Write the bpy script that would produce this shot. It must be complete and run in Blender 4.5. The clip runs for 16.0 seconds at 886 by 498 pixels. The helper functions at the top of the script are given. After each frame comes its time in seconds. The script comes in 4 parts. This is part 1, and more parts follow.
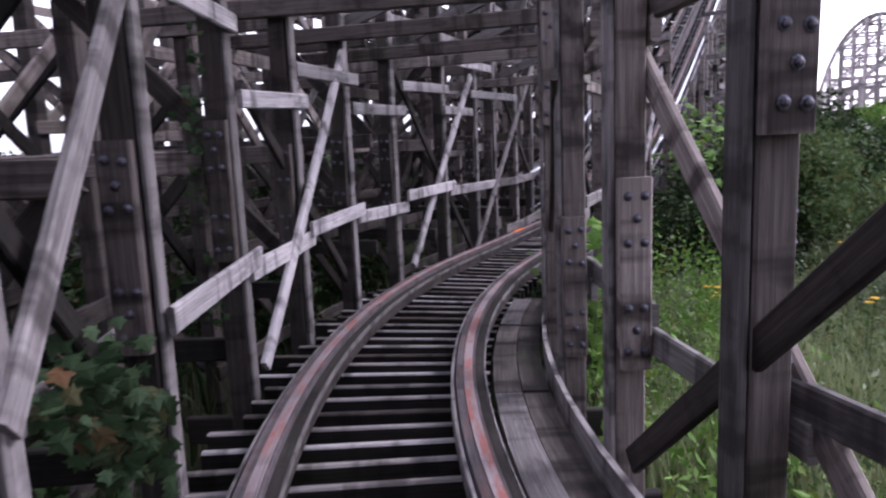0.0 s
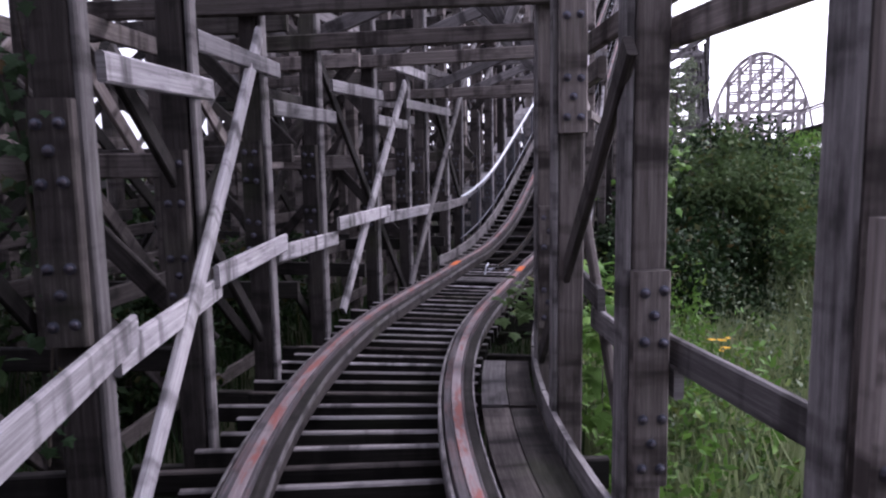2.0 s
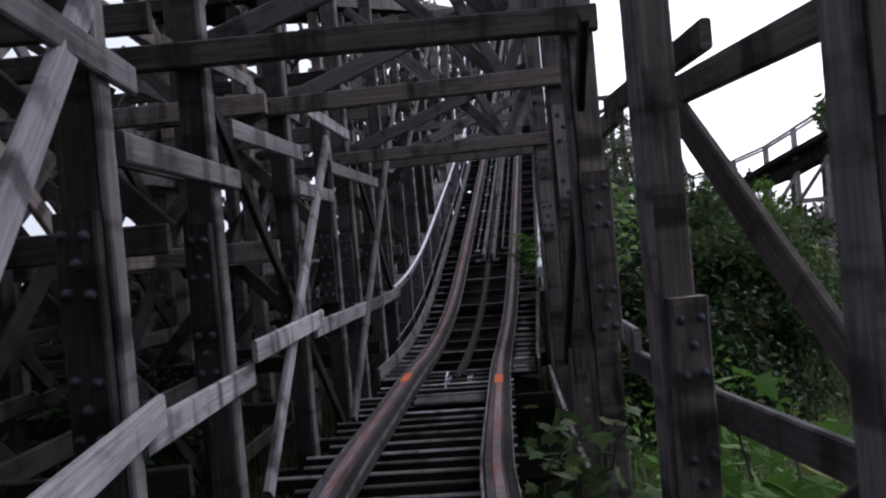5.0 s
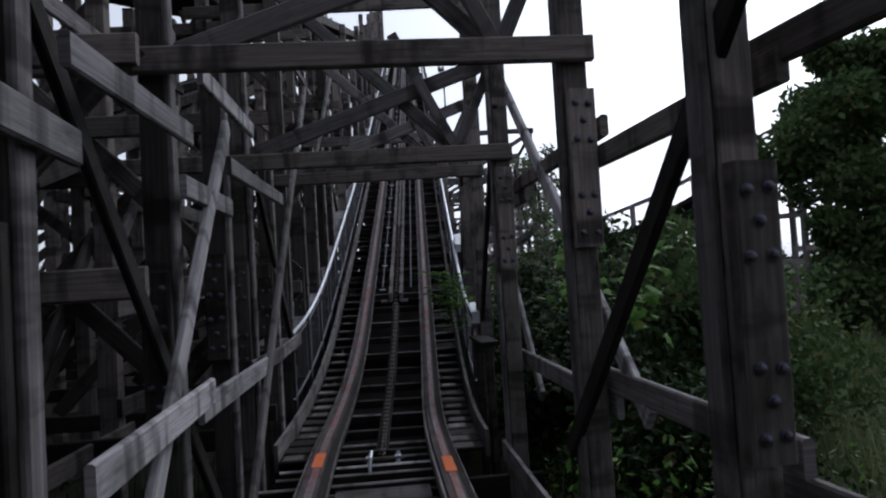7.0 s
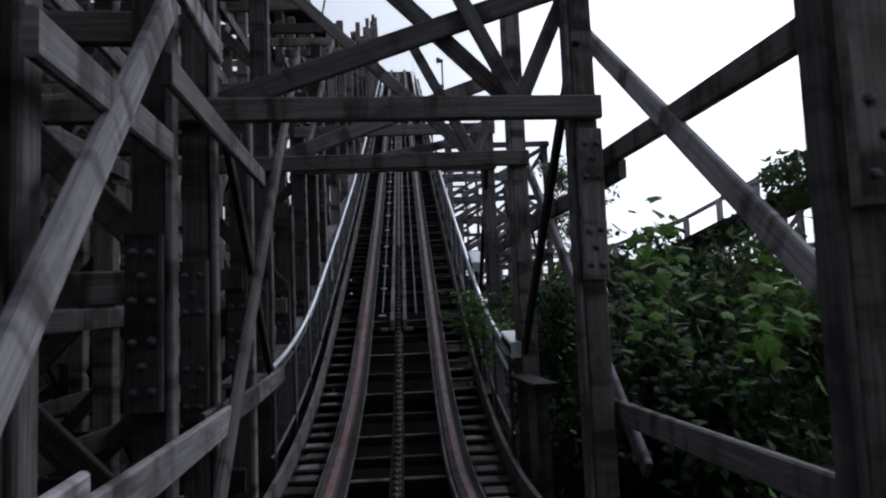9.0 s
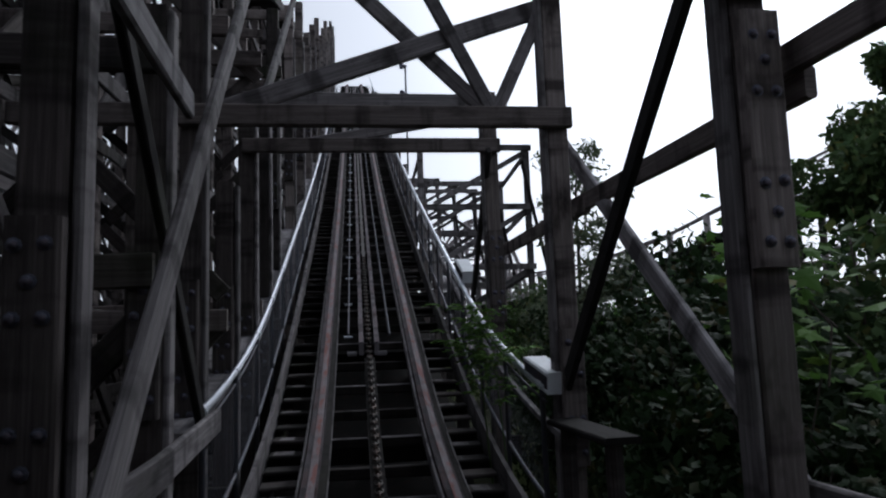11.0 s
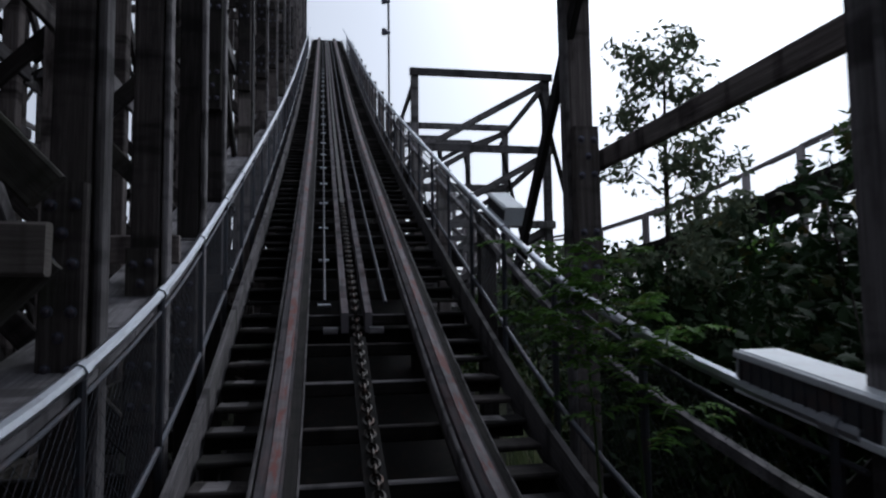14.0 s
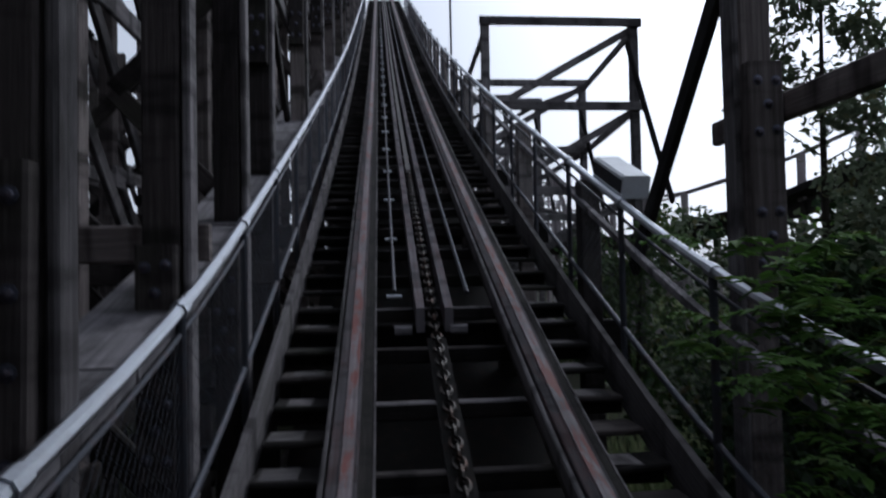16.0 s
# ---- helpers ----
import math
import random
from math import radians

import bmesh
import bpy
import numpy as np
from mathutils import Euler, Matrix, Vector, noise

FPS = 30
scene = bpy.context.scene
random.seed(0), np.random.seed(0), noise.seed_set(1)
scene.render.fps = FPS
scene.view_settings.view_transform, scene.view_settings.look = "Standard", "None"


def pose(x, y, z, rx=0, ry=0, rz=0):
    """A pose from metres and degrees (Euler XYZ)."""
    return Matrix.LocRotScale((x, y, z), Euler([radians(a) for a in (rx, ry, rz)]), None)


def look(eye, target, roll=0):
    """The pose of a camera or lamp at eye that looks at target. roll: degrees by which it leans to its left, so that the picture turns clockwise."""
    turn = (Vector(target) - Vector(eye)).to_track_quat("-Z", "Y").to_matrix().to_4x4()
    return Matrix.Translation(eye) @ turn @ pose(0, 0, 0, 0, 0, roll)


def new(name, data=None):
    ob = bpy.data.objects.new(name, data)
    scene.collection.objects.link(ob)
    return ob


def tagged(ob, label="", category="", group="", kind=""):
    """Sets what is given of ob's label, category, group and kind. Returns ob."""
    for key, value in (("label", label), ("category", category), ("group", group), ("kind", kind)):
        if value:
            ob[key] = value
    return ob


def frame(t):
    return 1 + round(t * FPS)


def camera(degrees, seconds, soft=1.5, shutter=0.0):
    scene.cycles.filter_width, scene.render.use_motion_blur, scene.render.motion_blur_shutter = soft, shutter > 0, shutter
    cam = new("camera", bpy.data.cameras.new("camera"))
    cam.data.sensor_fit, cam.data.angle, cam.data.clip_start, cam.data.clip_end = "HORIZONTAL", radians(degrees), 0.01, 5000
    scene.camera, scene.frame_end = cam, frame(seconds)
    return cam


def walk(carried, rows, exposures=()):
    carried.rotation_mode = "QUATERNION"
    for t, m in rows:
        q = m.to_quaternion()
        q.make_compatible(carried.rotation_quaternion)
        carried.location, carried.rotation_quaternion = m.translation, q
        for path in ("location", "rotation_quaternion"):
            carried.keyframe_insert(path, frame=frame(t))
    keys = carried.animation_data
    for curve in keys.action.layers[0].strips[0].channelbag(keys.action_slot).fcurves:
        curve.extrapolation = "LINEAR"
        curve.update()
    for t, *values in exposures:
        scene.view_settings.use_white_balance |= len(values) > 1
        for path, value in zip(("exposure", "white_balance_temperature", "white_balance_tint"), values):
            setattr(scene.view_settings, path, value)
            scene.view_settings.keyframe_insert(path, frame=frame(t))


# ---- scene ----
cam = camera(66.07, 16.0, soft=2.2, shutter=0.3)
ROWS = [
    (0.0, 0.012, -0.048, 1.476, -0.45, -8.61, 2.38),
    (0.5, -0.094, 0.341, 1.480, -5.72, -8.51, 3.65),
    (1.0, -0.228, 0.793, 1.468, -3.67, -11.13, 2.09),
    (1.5, -0.331, 1.299, 1.436, -7.54, -13.61, 2.44),
    (2.0, -0.421, 1.765, 1.431, -9.03, -6.97, 0.92),
    (2.5, -0.439, 2.175, 1.415, -14.21, -7.48, 0.52),
    (3.0, -0.525, 2.660, 1.410, -13.29, -6.91, 5.49),
    (3.5, -0.588, 3.196, 1.421, -12.35, -4.69, 4.22),
    (4.0, -0.603, 3.642, 1.410, -14.16, -3.79, 4.15),
    (4.5, -0.606, 4.028, 1.416, -16.73, -3.27, 4.45),
    (5.0, -0.576, 4.495, 1.400, -18.48, -0.23, 5.10),
    (7.5, -0.331, 6.981, 1.443, -29.87, 2.47, 3.20),
    (8.0, -0.163, 7.473, 1.394, -28.91, 3.09, 4.03),
    (10.5, 0.633, 10.031, 1.274, -33.64, 7.43, -0.66),
    (11.0, 0.796, 10.439, 1.265, -34.61, 6.86, 1.93),
    (11.5, 0.978, 10.887, 1.255, -35.67, 5.64, 1.84),
    (12.0, 1.188, 11.350, 1.240, -36.44, 4.96, 3.28),
    (12.5, 1.394, 11.811, 1.233, -35.82, 4.90, 2.28),
    (13.0, 1.633, 12.274, 1.214, -38.17, 4.05, 3.35),
    (13.5, 1.885, 12.774, 1.230, -37.13, 5.20, 4.73),
    (14.0, 2.100, 13.236, 1.213, -37.45, 4.71, 0.74),
    (14.5, 2.353, 13.654, 1.195, -36.32, 2.45, 0.29),
    (15.0, 2.570, 14.048, 1.237, -35.81, 3.23, 2.60),
    (15.5, 2.565, 14.236, 1.370, -28.95, 8.21, 7.87),
    (16.0, 2.556, 14.255, 1.424, -32.47, 1.72, 1.10),
]
EXPOSURES = [(0.0, 1.1, 5950, 28), (0.6, 1.1, 5950, 29), (1.0, 0.9, 5950, 29), (1.5, 0.8, 5950, 29), (2.0, 0.95, 5850, 29), (2.5, 0.35, 5850, 28), (3.0, -0.02, 5850, 27), (4.5, -0.2, 5880, 20), (5.0, -0.12, 5900, 17), (7.5, -0.75, 5750, 11),
             (8.0, -0.9, 5750, 11), (10.5, -0.4, 5850, 10), (11.0, -0.8, 5780, 10), (11.5, -1.05, 5750, 10), (12.0, -1.08, 5720, 10), (12.5, -0.95, 5700, 10), (14.0, -0.97, 5650, 10), (14.5, -1.12, 5600, 11), (15.0, -0.68, 5650, 10), (16.0, -0.93, 5600, 11)]
walk(cam, [(t, pose(x, y, z, 90 + pitch, roll, yaw)) for t, x, y, z, yaw, pitch, roll in ROWS], EXPOSURES)

# ---- world and light: a bright overcast sky ----
world = bpy.data.worlds.new("overcast_sky")
scene.world = world
world.use_nodes = True
wn, wl = world.node_tree.nodes, world.node_tree.links
sky = wn.new("ShaderNodeTexSky")
sky.sky_type, sky.sun_disc = "NISHITA", False
sky.sun_elevation, sky.sun_rotation, sky.dust_density, sky.air_density = radians(36), radians(58), 3.0, 1.0
grey = wn.new("ShaderNodeHueSaturation")
grey.inputs["Saturation"].default_value = 0.16
wl.new(sky.outputs[0], grey.inputs["Color"])
flat = wn.new("ShaderNodeMix")
flat.data_type, flat.blend_type = "RGBA", "MIX"
flat.inputs[0].default_value = 0.45
flat.inputs[7].default_value = (6.0, 6.1, 6.5, 1)
wl.new(grey.outputs[0], flat.inputs[6])
wl.new(flat.outputs[2], wn["Background"].inputs["Color"])
wn["Background"].inputs["Strength"].default_value = 0.19
lamp = bpy.data.lights.new("sun", "SUN")
lamp.energy, lamp.angle, lamp.color = 1.5, radians(16), (1.0, 0.97, 0.93)
sun = new("sun", lamp)
sun.matrix_world = look((0, 0, 30), (-0.70 * 20, -0.23 * 20, 30 - 0.66 * 20))


# ---- materials ----
def material(name, build):
    m = bpy.data.materials.new(name)
    m.use_nodes = True
    nodes, links = m.node_tree.nodes, m.node_tree.links
    build(nodes, links, nodes["Principled BSDF"])
    return m


def ramp(nodes, stops):
    r = nodes.new("ShaderNodeValToRGB")
    while len(r.color_ramp.elements) < len(stops):
        r.color_ramp.elements.new(0.5)
    for e, (p, c) in zip(r.color_ramp.elements, stops):
        e.position, e.color = p, (*c, 1)
    return r


def blend(nodes, links, fac, a, b, mode="MIX"):
    n = nodes.new("ShaderNodeMix")
    n.data_type, n.blend_type = "RGBA", mode
    for value, sock in ((fac, n.inputs[0]), (a, n.inputs[6]), (b, n.inputs[7])):
        if isinstance(value, (int, float)):
            sock.default_value = value
        elif isinstance(value, tuple):
            sock.default_value = (*value, 1)
        else:
            links.new(value, sock)
    return n.outputs[2]


def noise_tex(nodes, links, vec, scale, detail=4, rough=0.6):
    n = nodes.new("ShaderNodeTexNoise")
    n.inputs["Scale"].default_value, n.inputs["Detail"].default_value, n.inputs["Roughness"].default_value = scale, detail, rough
    if vec is not None:
        links.new(vec, n.inputs["Vector"])
    return n.outputs["Fac"]


def mapped(nodes, links, vec, scale):
    n = nodes.new("ShaderNodeMapping")
    n.inputs["Scale"].default_value = scale
    links.new(vec, n.inputs["Vector"])
    return n.outputs[0]


def stretch(nodes, links, value, lo, hi):
    n = nodes.new("ShaderNodeMapRange")
    n.inputs["From Min"].default_value, n.inputs["From Max"].default_value = lo, hi
    links.new(value, n.inputs["Value"])
    return n.outputs[0]


def wood(name, dark, mid, light, moss=0.25, stain=0.6, rough=0.85, red=0.0):
    """Weathered timber; the grain runs along the u direction, which is the length of a beam in metres."""
    def build(nodes, links, bsdf):
        co = nodes.new("ShaderNodeTexCoord")
        info = nodes.new("ShaderNodeObjectInfo")
        off = nodes.new("ShaderNodeVectorMath")
        off.operation = "MULTIPLY_ADD"
        off.inputs[1].default_value, off.inputs[2].default_value = (1, 1, 1), (0, 0, 0)
        links.new(co.outputs["UV"], off.inputs[0])
        shift = nodes.new("ShaderNodeVectorMath")
        shift.operation = "SCALE"
        shift.inputs[0].default_value = (37, 91, 13)
        links.new(info.outputs["Random"], shift.inputs["Scale"])
        links.new(shift.outputs[0], off.inputs[2])
        uv = off.outputs[0]
        grain = noise_tex(nodes, links, mapped(nodes, links, uv, (1.6, 55, 1)), 1.0, 6, 0.7)
        fine = noise_tex(nodes, links, mapped(nodes, links, uv, (7, 260, 1)), 1.0, 3, 0.6)
        blot = noise_tex(nodes, links, mapped(nodes, links, uv, (2.2, 5, 1)), 1.0, 5, 0.6)
        wide = noise_tex(nodes, links, co.outputs["Object"], 1.1, 4, 0.6)
        base = ramp(nodes, [(0.28, dark), (0.5, mid), (0.74, light)])
        links.new(grain, base.inputs[0])
        col = blend(nodes, links, 0.35, base.outputs[0], blend(nodes, links, fine, dark, light))
        tone = nodes.new("ShaderNodeHueSaturation")
        links.new(col, tone.inputs["Color"])
        val = nodes.new("ShaderNodeMapRange")
        val.inputs["To Min"].default_value, val.inputs["To Max"].default_value = 0.55, 1.4
        links.new(info.outputs["Random"], val.inputs["Value"])
        links.new(val.outputs[0], tone.inputs["Value"])
        dirt = stretch(nodes, links, blot, 0.52, 0.72)
        soft = nodes.new("ShaderNodeMath")
        soft.operation = "MULTIPLY"
        soft.inputs[1].default_value = stain
        links.new(dirt, soft.inputs[0])
        col = blend(nodes, links, soft.outputs[0], tone.outputs[0], tuple(c * 0.35 for c in dark))
        band = noise_tex(nodes, links, mapped(nodes, links, uv, (5.5, 0.9, 1)), 1.0, 3, 0.55)
        bandf = nodes.new("ShaderNodeMath")
        bandf.operation = "MULTIPLY"
        bandf.inputs[1].default_value = stain * 0.9
        links.new(stretch(nodes, links, band, 0.51, 0.64), bandf.inputs[0])
        col = blend(nodes, links, bandf.outputs[0], col, tuple(c * 0.5 for c in dark))
        green = nodes.new("ShaderNodeMath")
        green.operation = "MULTIPLY"
        green.inputs[1].default_value = moss
        links.new(stretch(nodes, links, wide, 0.55, 0.75), green.inputs[0])
        col = blend(nodes, links, green.outputs[0], col, (0.06, 0.075, 0.035))
        if red:
            flake = nodes.new("ShaderNodeMath")
            flake.operation = "MULTIPLY"
            flake.inputs[1].default_value = red
            links.new(stretch(nodes, links, noise_tex(nodes, links, mapped(nodes, links, uv, (3, 14, 1)), 1.0, 6, 0.7), 0.48, 0.58), flake.inputs[0])
            col = blend(nodes, links, flake.outputs[0], col, (0.22, 0.065, 0.05))
        links.new(col, bsdf.inputs["Base Color"])
        bsdf.inputs["Roughness"].default_value = rough
        bsdf.inputs["Specular IOR Level"].default_value = 0.18
        bump = nodes.new("ShaderNodeBump")
        bump.inputs["Strength"].default_value, bump.inputs["Distance"].default_value = 0.55, 0.006
        links.new(grain, bump.inputs["Height"])
        links.new(bump.outputs[0], bsdf.inputs["Normal"])
    return material(name, build)


def metal(name, color, rough, rust=0.3, metallic=1.0):
    def build(nodes, links, bsdf):
        co = nodes.new("ShaderNodeTexCoord")
        n = noise_tex(nodes, links, co.outputs["Object"], 9, 6, 0.7)
        f = noise_tex(nodes, links, co.outputs["Object"], 70, 3, 0.6)
        k = nodes.new("ShaderNodeMath")
        k.operation = "MULTIPLY"
        k.inputs[1].default_value = rust
        links.new(stretch(nodes, links, n, 0.5, 0.66), k.inputs[0])
        links.new(blend(nodes, links, k.outputs[0], blend(nodes, links, f, tuple(c * 0.8 for c in color), color), (0.16, 0.06, 0.03)), bsdf.inputs["Base Color"])
        r = nodes.new("ShaderNodeMapRange")
        r.inputs["To Min"].default_value, r.inputs["To Max"].default_value = rough * 0.8, min(1, rough * 1.4)
        links.new(f, r.inputs["Value"])
        links.new(r.outputs[0], bsdf.inputs["Roughness"])
        bsdf.inputs["Metallic"].default_value = metallic
    return material(name, build)


def leafy(name, dark, light, warm=(0.16, 0.12, 0.03), trans=0.25):
    def build(nodes, links, bsdf):
        geo = nodes.new("ShaderNodeNewGeometry")
        info = nodes.new("ShaderNodeObjectInfo")
        co = nodes.new("ShaderNodeTexCoord")
        r = ramp(nodes, [(0.0, dark), (0.85, light), (1.0, warm)])
        links.new(geo.outputs["Random Per Island"], r.inputs[0])
        n = noise_tex(nodes, links, co.outputs["Object"], 0.8, 4, 0.6)
        col = blend(nodes, links, stretch(nodes, links, n, 0.35, 0.65), r.outputs[0], tuple(c * 0.55 for c in light))
        links.new(col, bsdf.inputs["Base Color"])
        bsdf.inputs["Roughness"].default_value = 0.7
        bsdf.inputs["Specular IOR Level"].default_value = 0.2
        tr = nodes.new("ShaderNodeBsdfTranslucent")
        links.new(col, tr.inputs["Color"])
        mix = nodes.new("ShaderNodeMixShader")
        mix.inputs[0].default_value = trans
        links.new(bsdf.outputs[0], mix.inputs[1])
        links.new(tr.outputs[0], mix.inputs[2])
        links.new(mix.outputs[0], nodes["Material Output"].inputs["Surface"])
    return material(name, build)


def earth(nodes, links, bsdf):
    co = nodes.new("ShaderNodeTexCoord")
    a = noise_tex(nodes, links, co.outputs["Object"], 0.35, 6, 0.65)
    b = noise_tex(nodes, links, co.outputs["Object"], 9, 6, 0.7)
    c = ramp(nodes, [(0.3, (0.018, 0.015, 0.011)), (0.5, (0.024, 0.027, 0.013)), (0.7, (0.045, 0.055, 0.024))])
    links.new(a, c.inputs[0])
    links.new(blend(nodes, links, 0.5, c.outputs[0], blend(nodes, links, b, (0.012, 0.011, 0.008), (0.06, 0.065, 0.035))), bsdf.inputs["Base Color"])
    bsdf.inputs["Roughness"].default_value = 0.95
    bsdf.inputs["Specular IOR Level"].default_value = 0.1
    bump = nodes.new("ShaderNodeBump")
    bump.inputs["Distance"].default_value = 0.05
    links.new(b, bump.inputs["Height"])
    links.new(bump.outputs[0], bsdf.inputs["Normal"])


GREY = wood("weathered_grey_timber", (0.034, 0.030, 0.031), (0.132, 0.121, 0.123), (0.32, 0.298, 0.303), stain=0.75)
PALE = wood("bleached_and_lit_board", (0.09, 0.083, 0.087), (0.29, 0.275, 0.287), (0.54, 0.51, 0.53), moss=0.3, stain=0.85)
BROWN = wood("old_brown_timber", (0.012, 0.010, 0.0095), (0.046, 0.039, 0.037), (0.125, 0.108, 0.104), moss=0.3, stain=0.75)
# lighter copy of the brown timber, with daylight put into its colour
TAN = wood("lit_brown_timber", (0.045, 0.036, 0.034), (0.165, 0.14, 0.133), (0.35, 0.305, 0.29), moss=0.3, stain=0.9)
# dark timber; also stands in for shade on tie sides and low girts
DARK = wood("dark_shaded_timber", (0.006, 0.005, 0.005), (0.015, 0.013, 0.012), (0.042, 0.037, 0.035), moss=0.15)
RAIL = wood("worn_rail_timber", (0.03, 0.027, 0.03), (0.10, 0.09, 0.097), (0.23, 0.21, 0.222), moss=0.08, red=0.12)
STRAP = wood("worn_red_strap", (0.06, 0.048, 0.05), (0.15, 0.125, 0.13), (0.27, 0.23, 0.24), moss=0.0, stain=0.35, rough=0.45, red=0.85)
# pale with distance: haze and sunlight are put into this timber's colour
FAR = wood("far_hazed_timber", (0.20, 0.17, 0.17), (0.36, 0.32, 0.33), (0.5, 0.46, 0.47), moss=0.0, stain=0.2)
GALV = metal("galvanised_steel", (0.62, 0.65, 0.70), 0.32, rust=0.12)
WIRE = metal("dull_wire", (0.09, 0.095, 0.11), 0.55, rust=0.2)
IRON = metal("dark_iron_bolt", (0.12, 0.125, 0.16), 0.5, rust=0.25)
CHAIN = metal("greasy_chain", (0.06, 0.055, 0.05), 0.45, rust=0.4)
# black that stands in for the unlit space under the lift ties
SHADE_BLACK = metal("black_shade", (0.011, 0.010, 0.009), 0.75, rust=0.06, metallic=0.0)
SHADE_BLACK.node_tree.nodes["Principled BSDF"].inputs["Specular IOR Level"].default_value = 0.15
WHITE = metal("white_painted_sheet", (0.72, 0.75, 0.78), 0.45, rust=0.12, metallic=0.0)
GRILLE = metal("dark_grille", (0.05, 0.05, 0.055), 0.6, rust=0.2, metallic=0.0)
ORANGE = metal("orange_paint", (0.75, 0.16, 0.03), 0.6, rust=0.25, metallic=0.0)
LEAF = leafy("green_leaf", (0.035, 0.068, 0.026), (0.105, 0.165, 0.058))
# dark leaf, with the shade inside and under bushes put into its colour
LEAF_DARK = leafy("dark_shaded_leaf", (0.010, 0.024, 0.008), (0.028, 0.058, 0.017), warm=(0.09, 0.06, 0.02), trans=0.15)
LEAF_BRIGHT = leafy("bright_leaf", (0.06, 0.14, 0.025), (0.16, 0.31, 0.06))
LEAF_GREY = leafy("grey_green_leaf", (0.09, 0.12, 0.08), (0.24, 0.29, 0.18), trans=0.2)
IVY = leafy("ivy_leaf", (0.018, 0.044, 0.02), (0.055, 0.10, 0.045), warm=(0.25, 0.10, 0.05))
GRASS = leafy("tall_grass_blade", (0.12, 0.17, 0.08), (0.34, 0.40, 0.20), warm=(0.36, 0.33, 0.22))
PETAL = leafy("yellow_petal", (0.6, 0.36, 0.01), (0.8, 0.5, 0.02), warm=(0.75, 0.4, 0.01))
BARK = wood("bark", (0.02, 0.016, 0.012), (0.06, 0.05, 0.04), (0.12, 0.10, 0.085))
EARTH = material("weedy_earth", earth)

# ---- the line of the track ----
GROUND = -1.3
# slope of the centre line in plan (x per y), straight between these marks
MARKS = ((-3.5, -0.6), (4.0, 0.0), (9.45, 0.436), (12.0, 0.44), (14.6, 0.519))


def slope_x(y):
    if y <= MARKS[0][0]:
        return MARKS[0][1]
    for (y0, s0), (y1, s1) in zip(MARKS, MARKS[1:]):
        if y <= y1:
            return s0 + (s1 - s0) * (y - y0) / (y1 - y0)
    return MARKS[-1][1]


def centre_x(y):
    x, at = -0.4, MARKS[1][0]
    if y < at:
        k = max(y, MARKS[0][0])
        return x - (slope_x(k) + slope_x(at)) / 2 * (at - k) - MARKS[0][1] * (k - y)
    for (y0, s0), (y1, s1) in zip(MARKS[1:], MARKS[2:]):
        k = min(y, y1)
        if k > y0:
            x += (s0 + slope_x(k)) / 2 * (k - y0)
    return x + max(0.0, y - MARKS[-1][0]) * MARKS[-1][1]


CREST = 56.8
# slope of the centre line in height (z per y), straight between these marks
GRADES = ((13.2, 0.0), (17.4, 0.43), (24.0, 0.47), (34.0, 0.53), (CREST, 0.53))


def centre_z(y):
    z = -0.104 * min(1.0, max(0.0, (y - 0.5) / 10.5))
    for (y0, g0), (y1, g1) in zip(GRADES, GRADES[1:]):
        if y > y0:
            k = min(y, y1) - y0
            z += g0 * k + (g1 - g0) * k * k / (2 * (y1 - y0))
    if y > CREST:
        z += GRADES[-1][1] * (y - CREST) - 0.06 * (y - CREST) ** 2
    return z


def spot(y, d=0.0, h=0.0, z=None):
    """The place d metres right of the track's centre line at the line's y, h above the rails' top (or at the height z)."""
    s = slope_x(y)
    n = math.hypot(1, s)
    return Vector((centre_x(y) + d / n, y - d * s / n, centre_z(y) + h if z is None else z))


def right_way(y):
    s = slope_x(y)
    return Vector((1, -s, 0)).normalized()


# ---- builders ----
rng = random.Random(7)
CHAMFER = 0.010


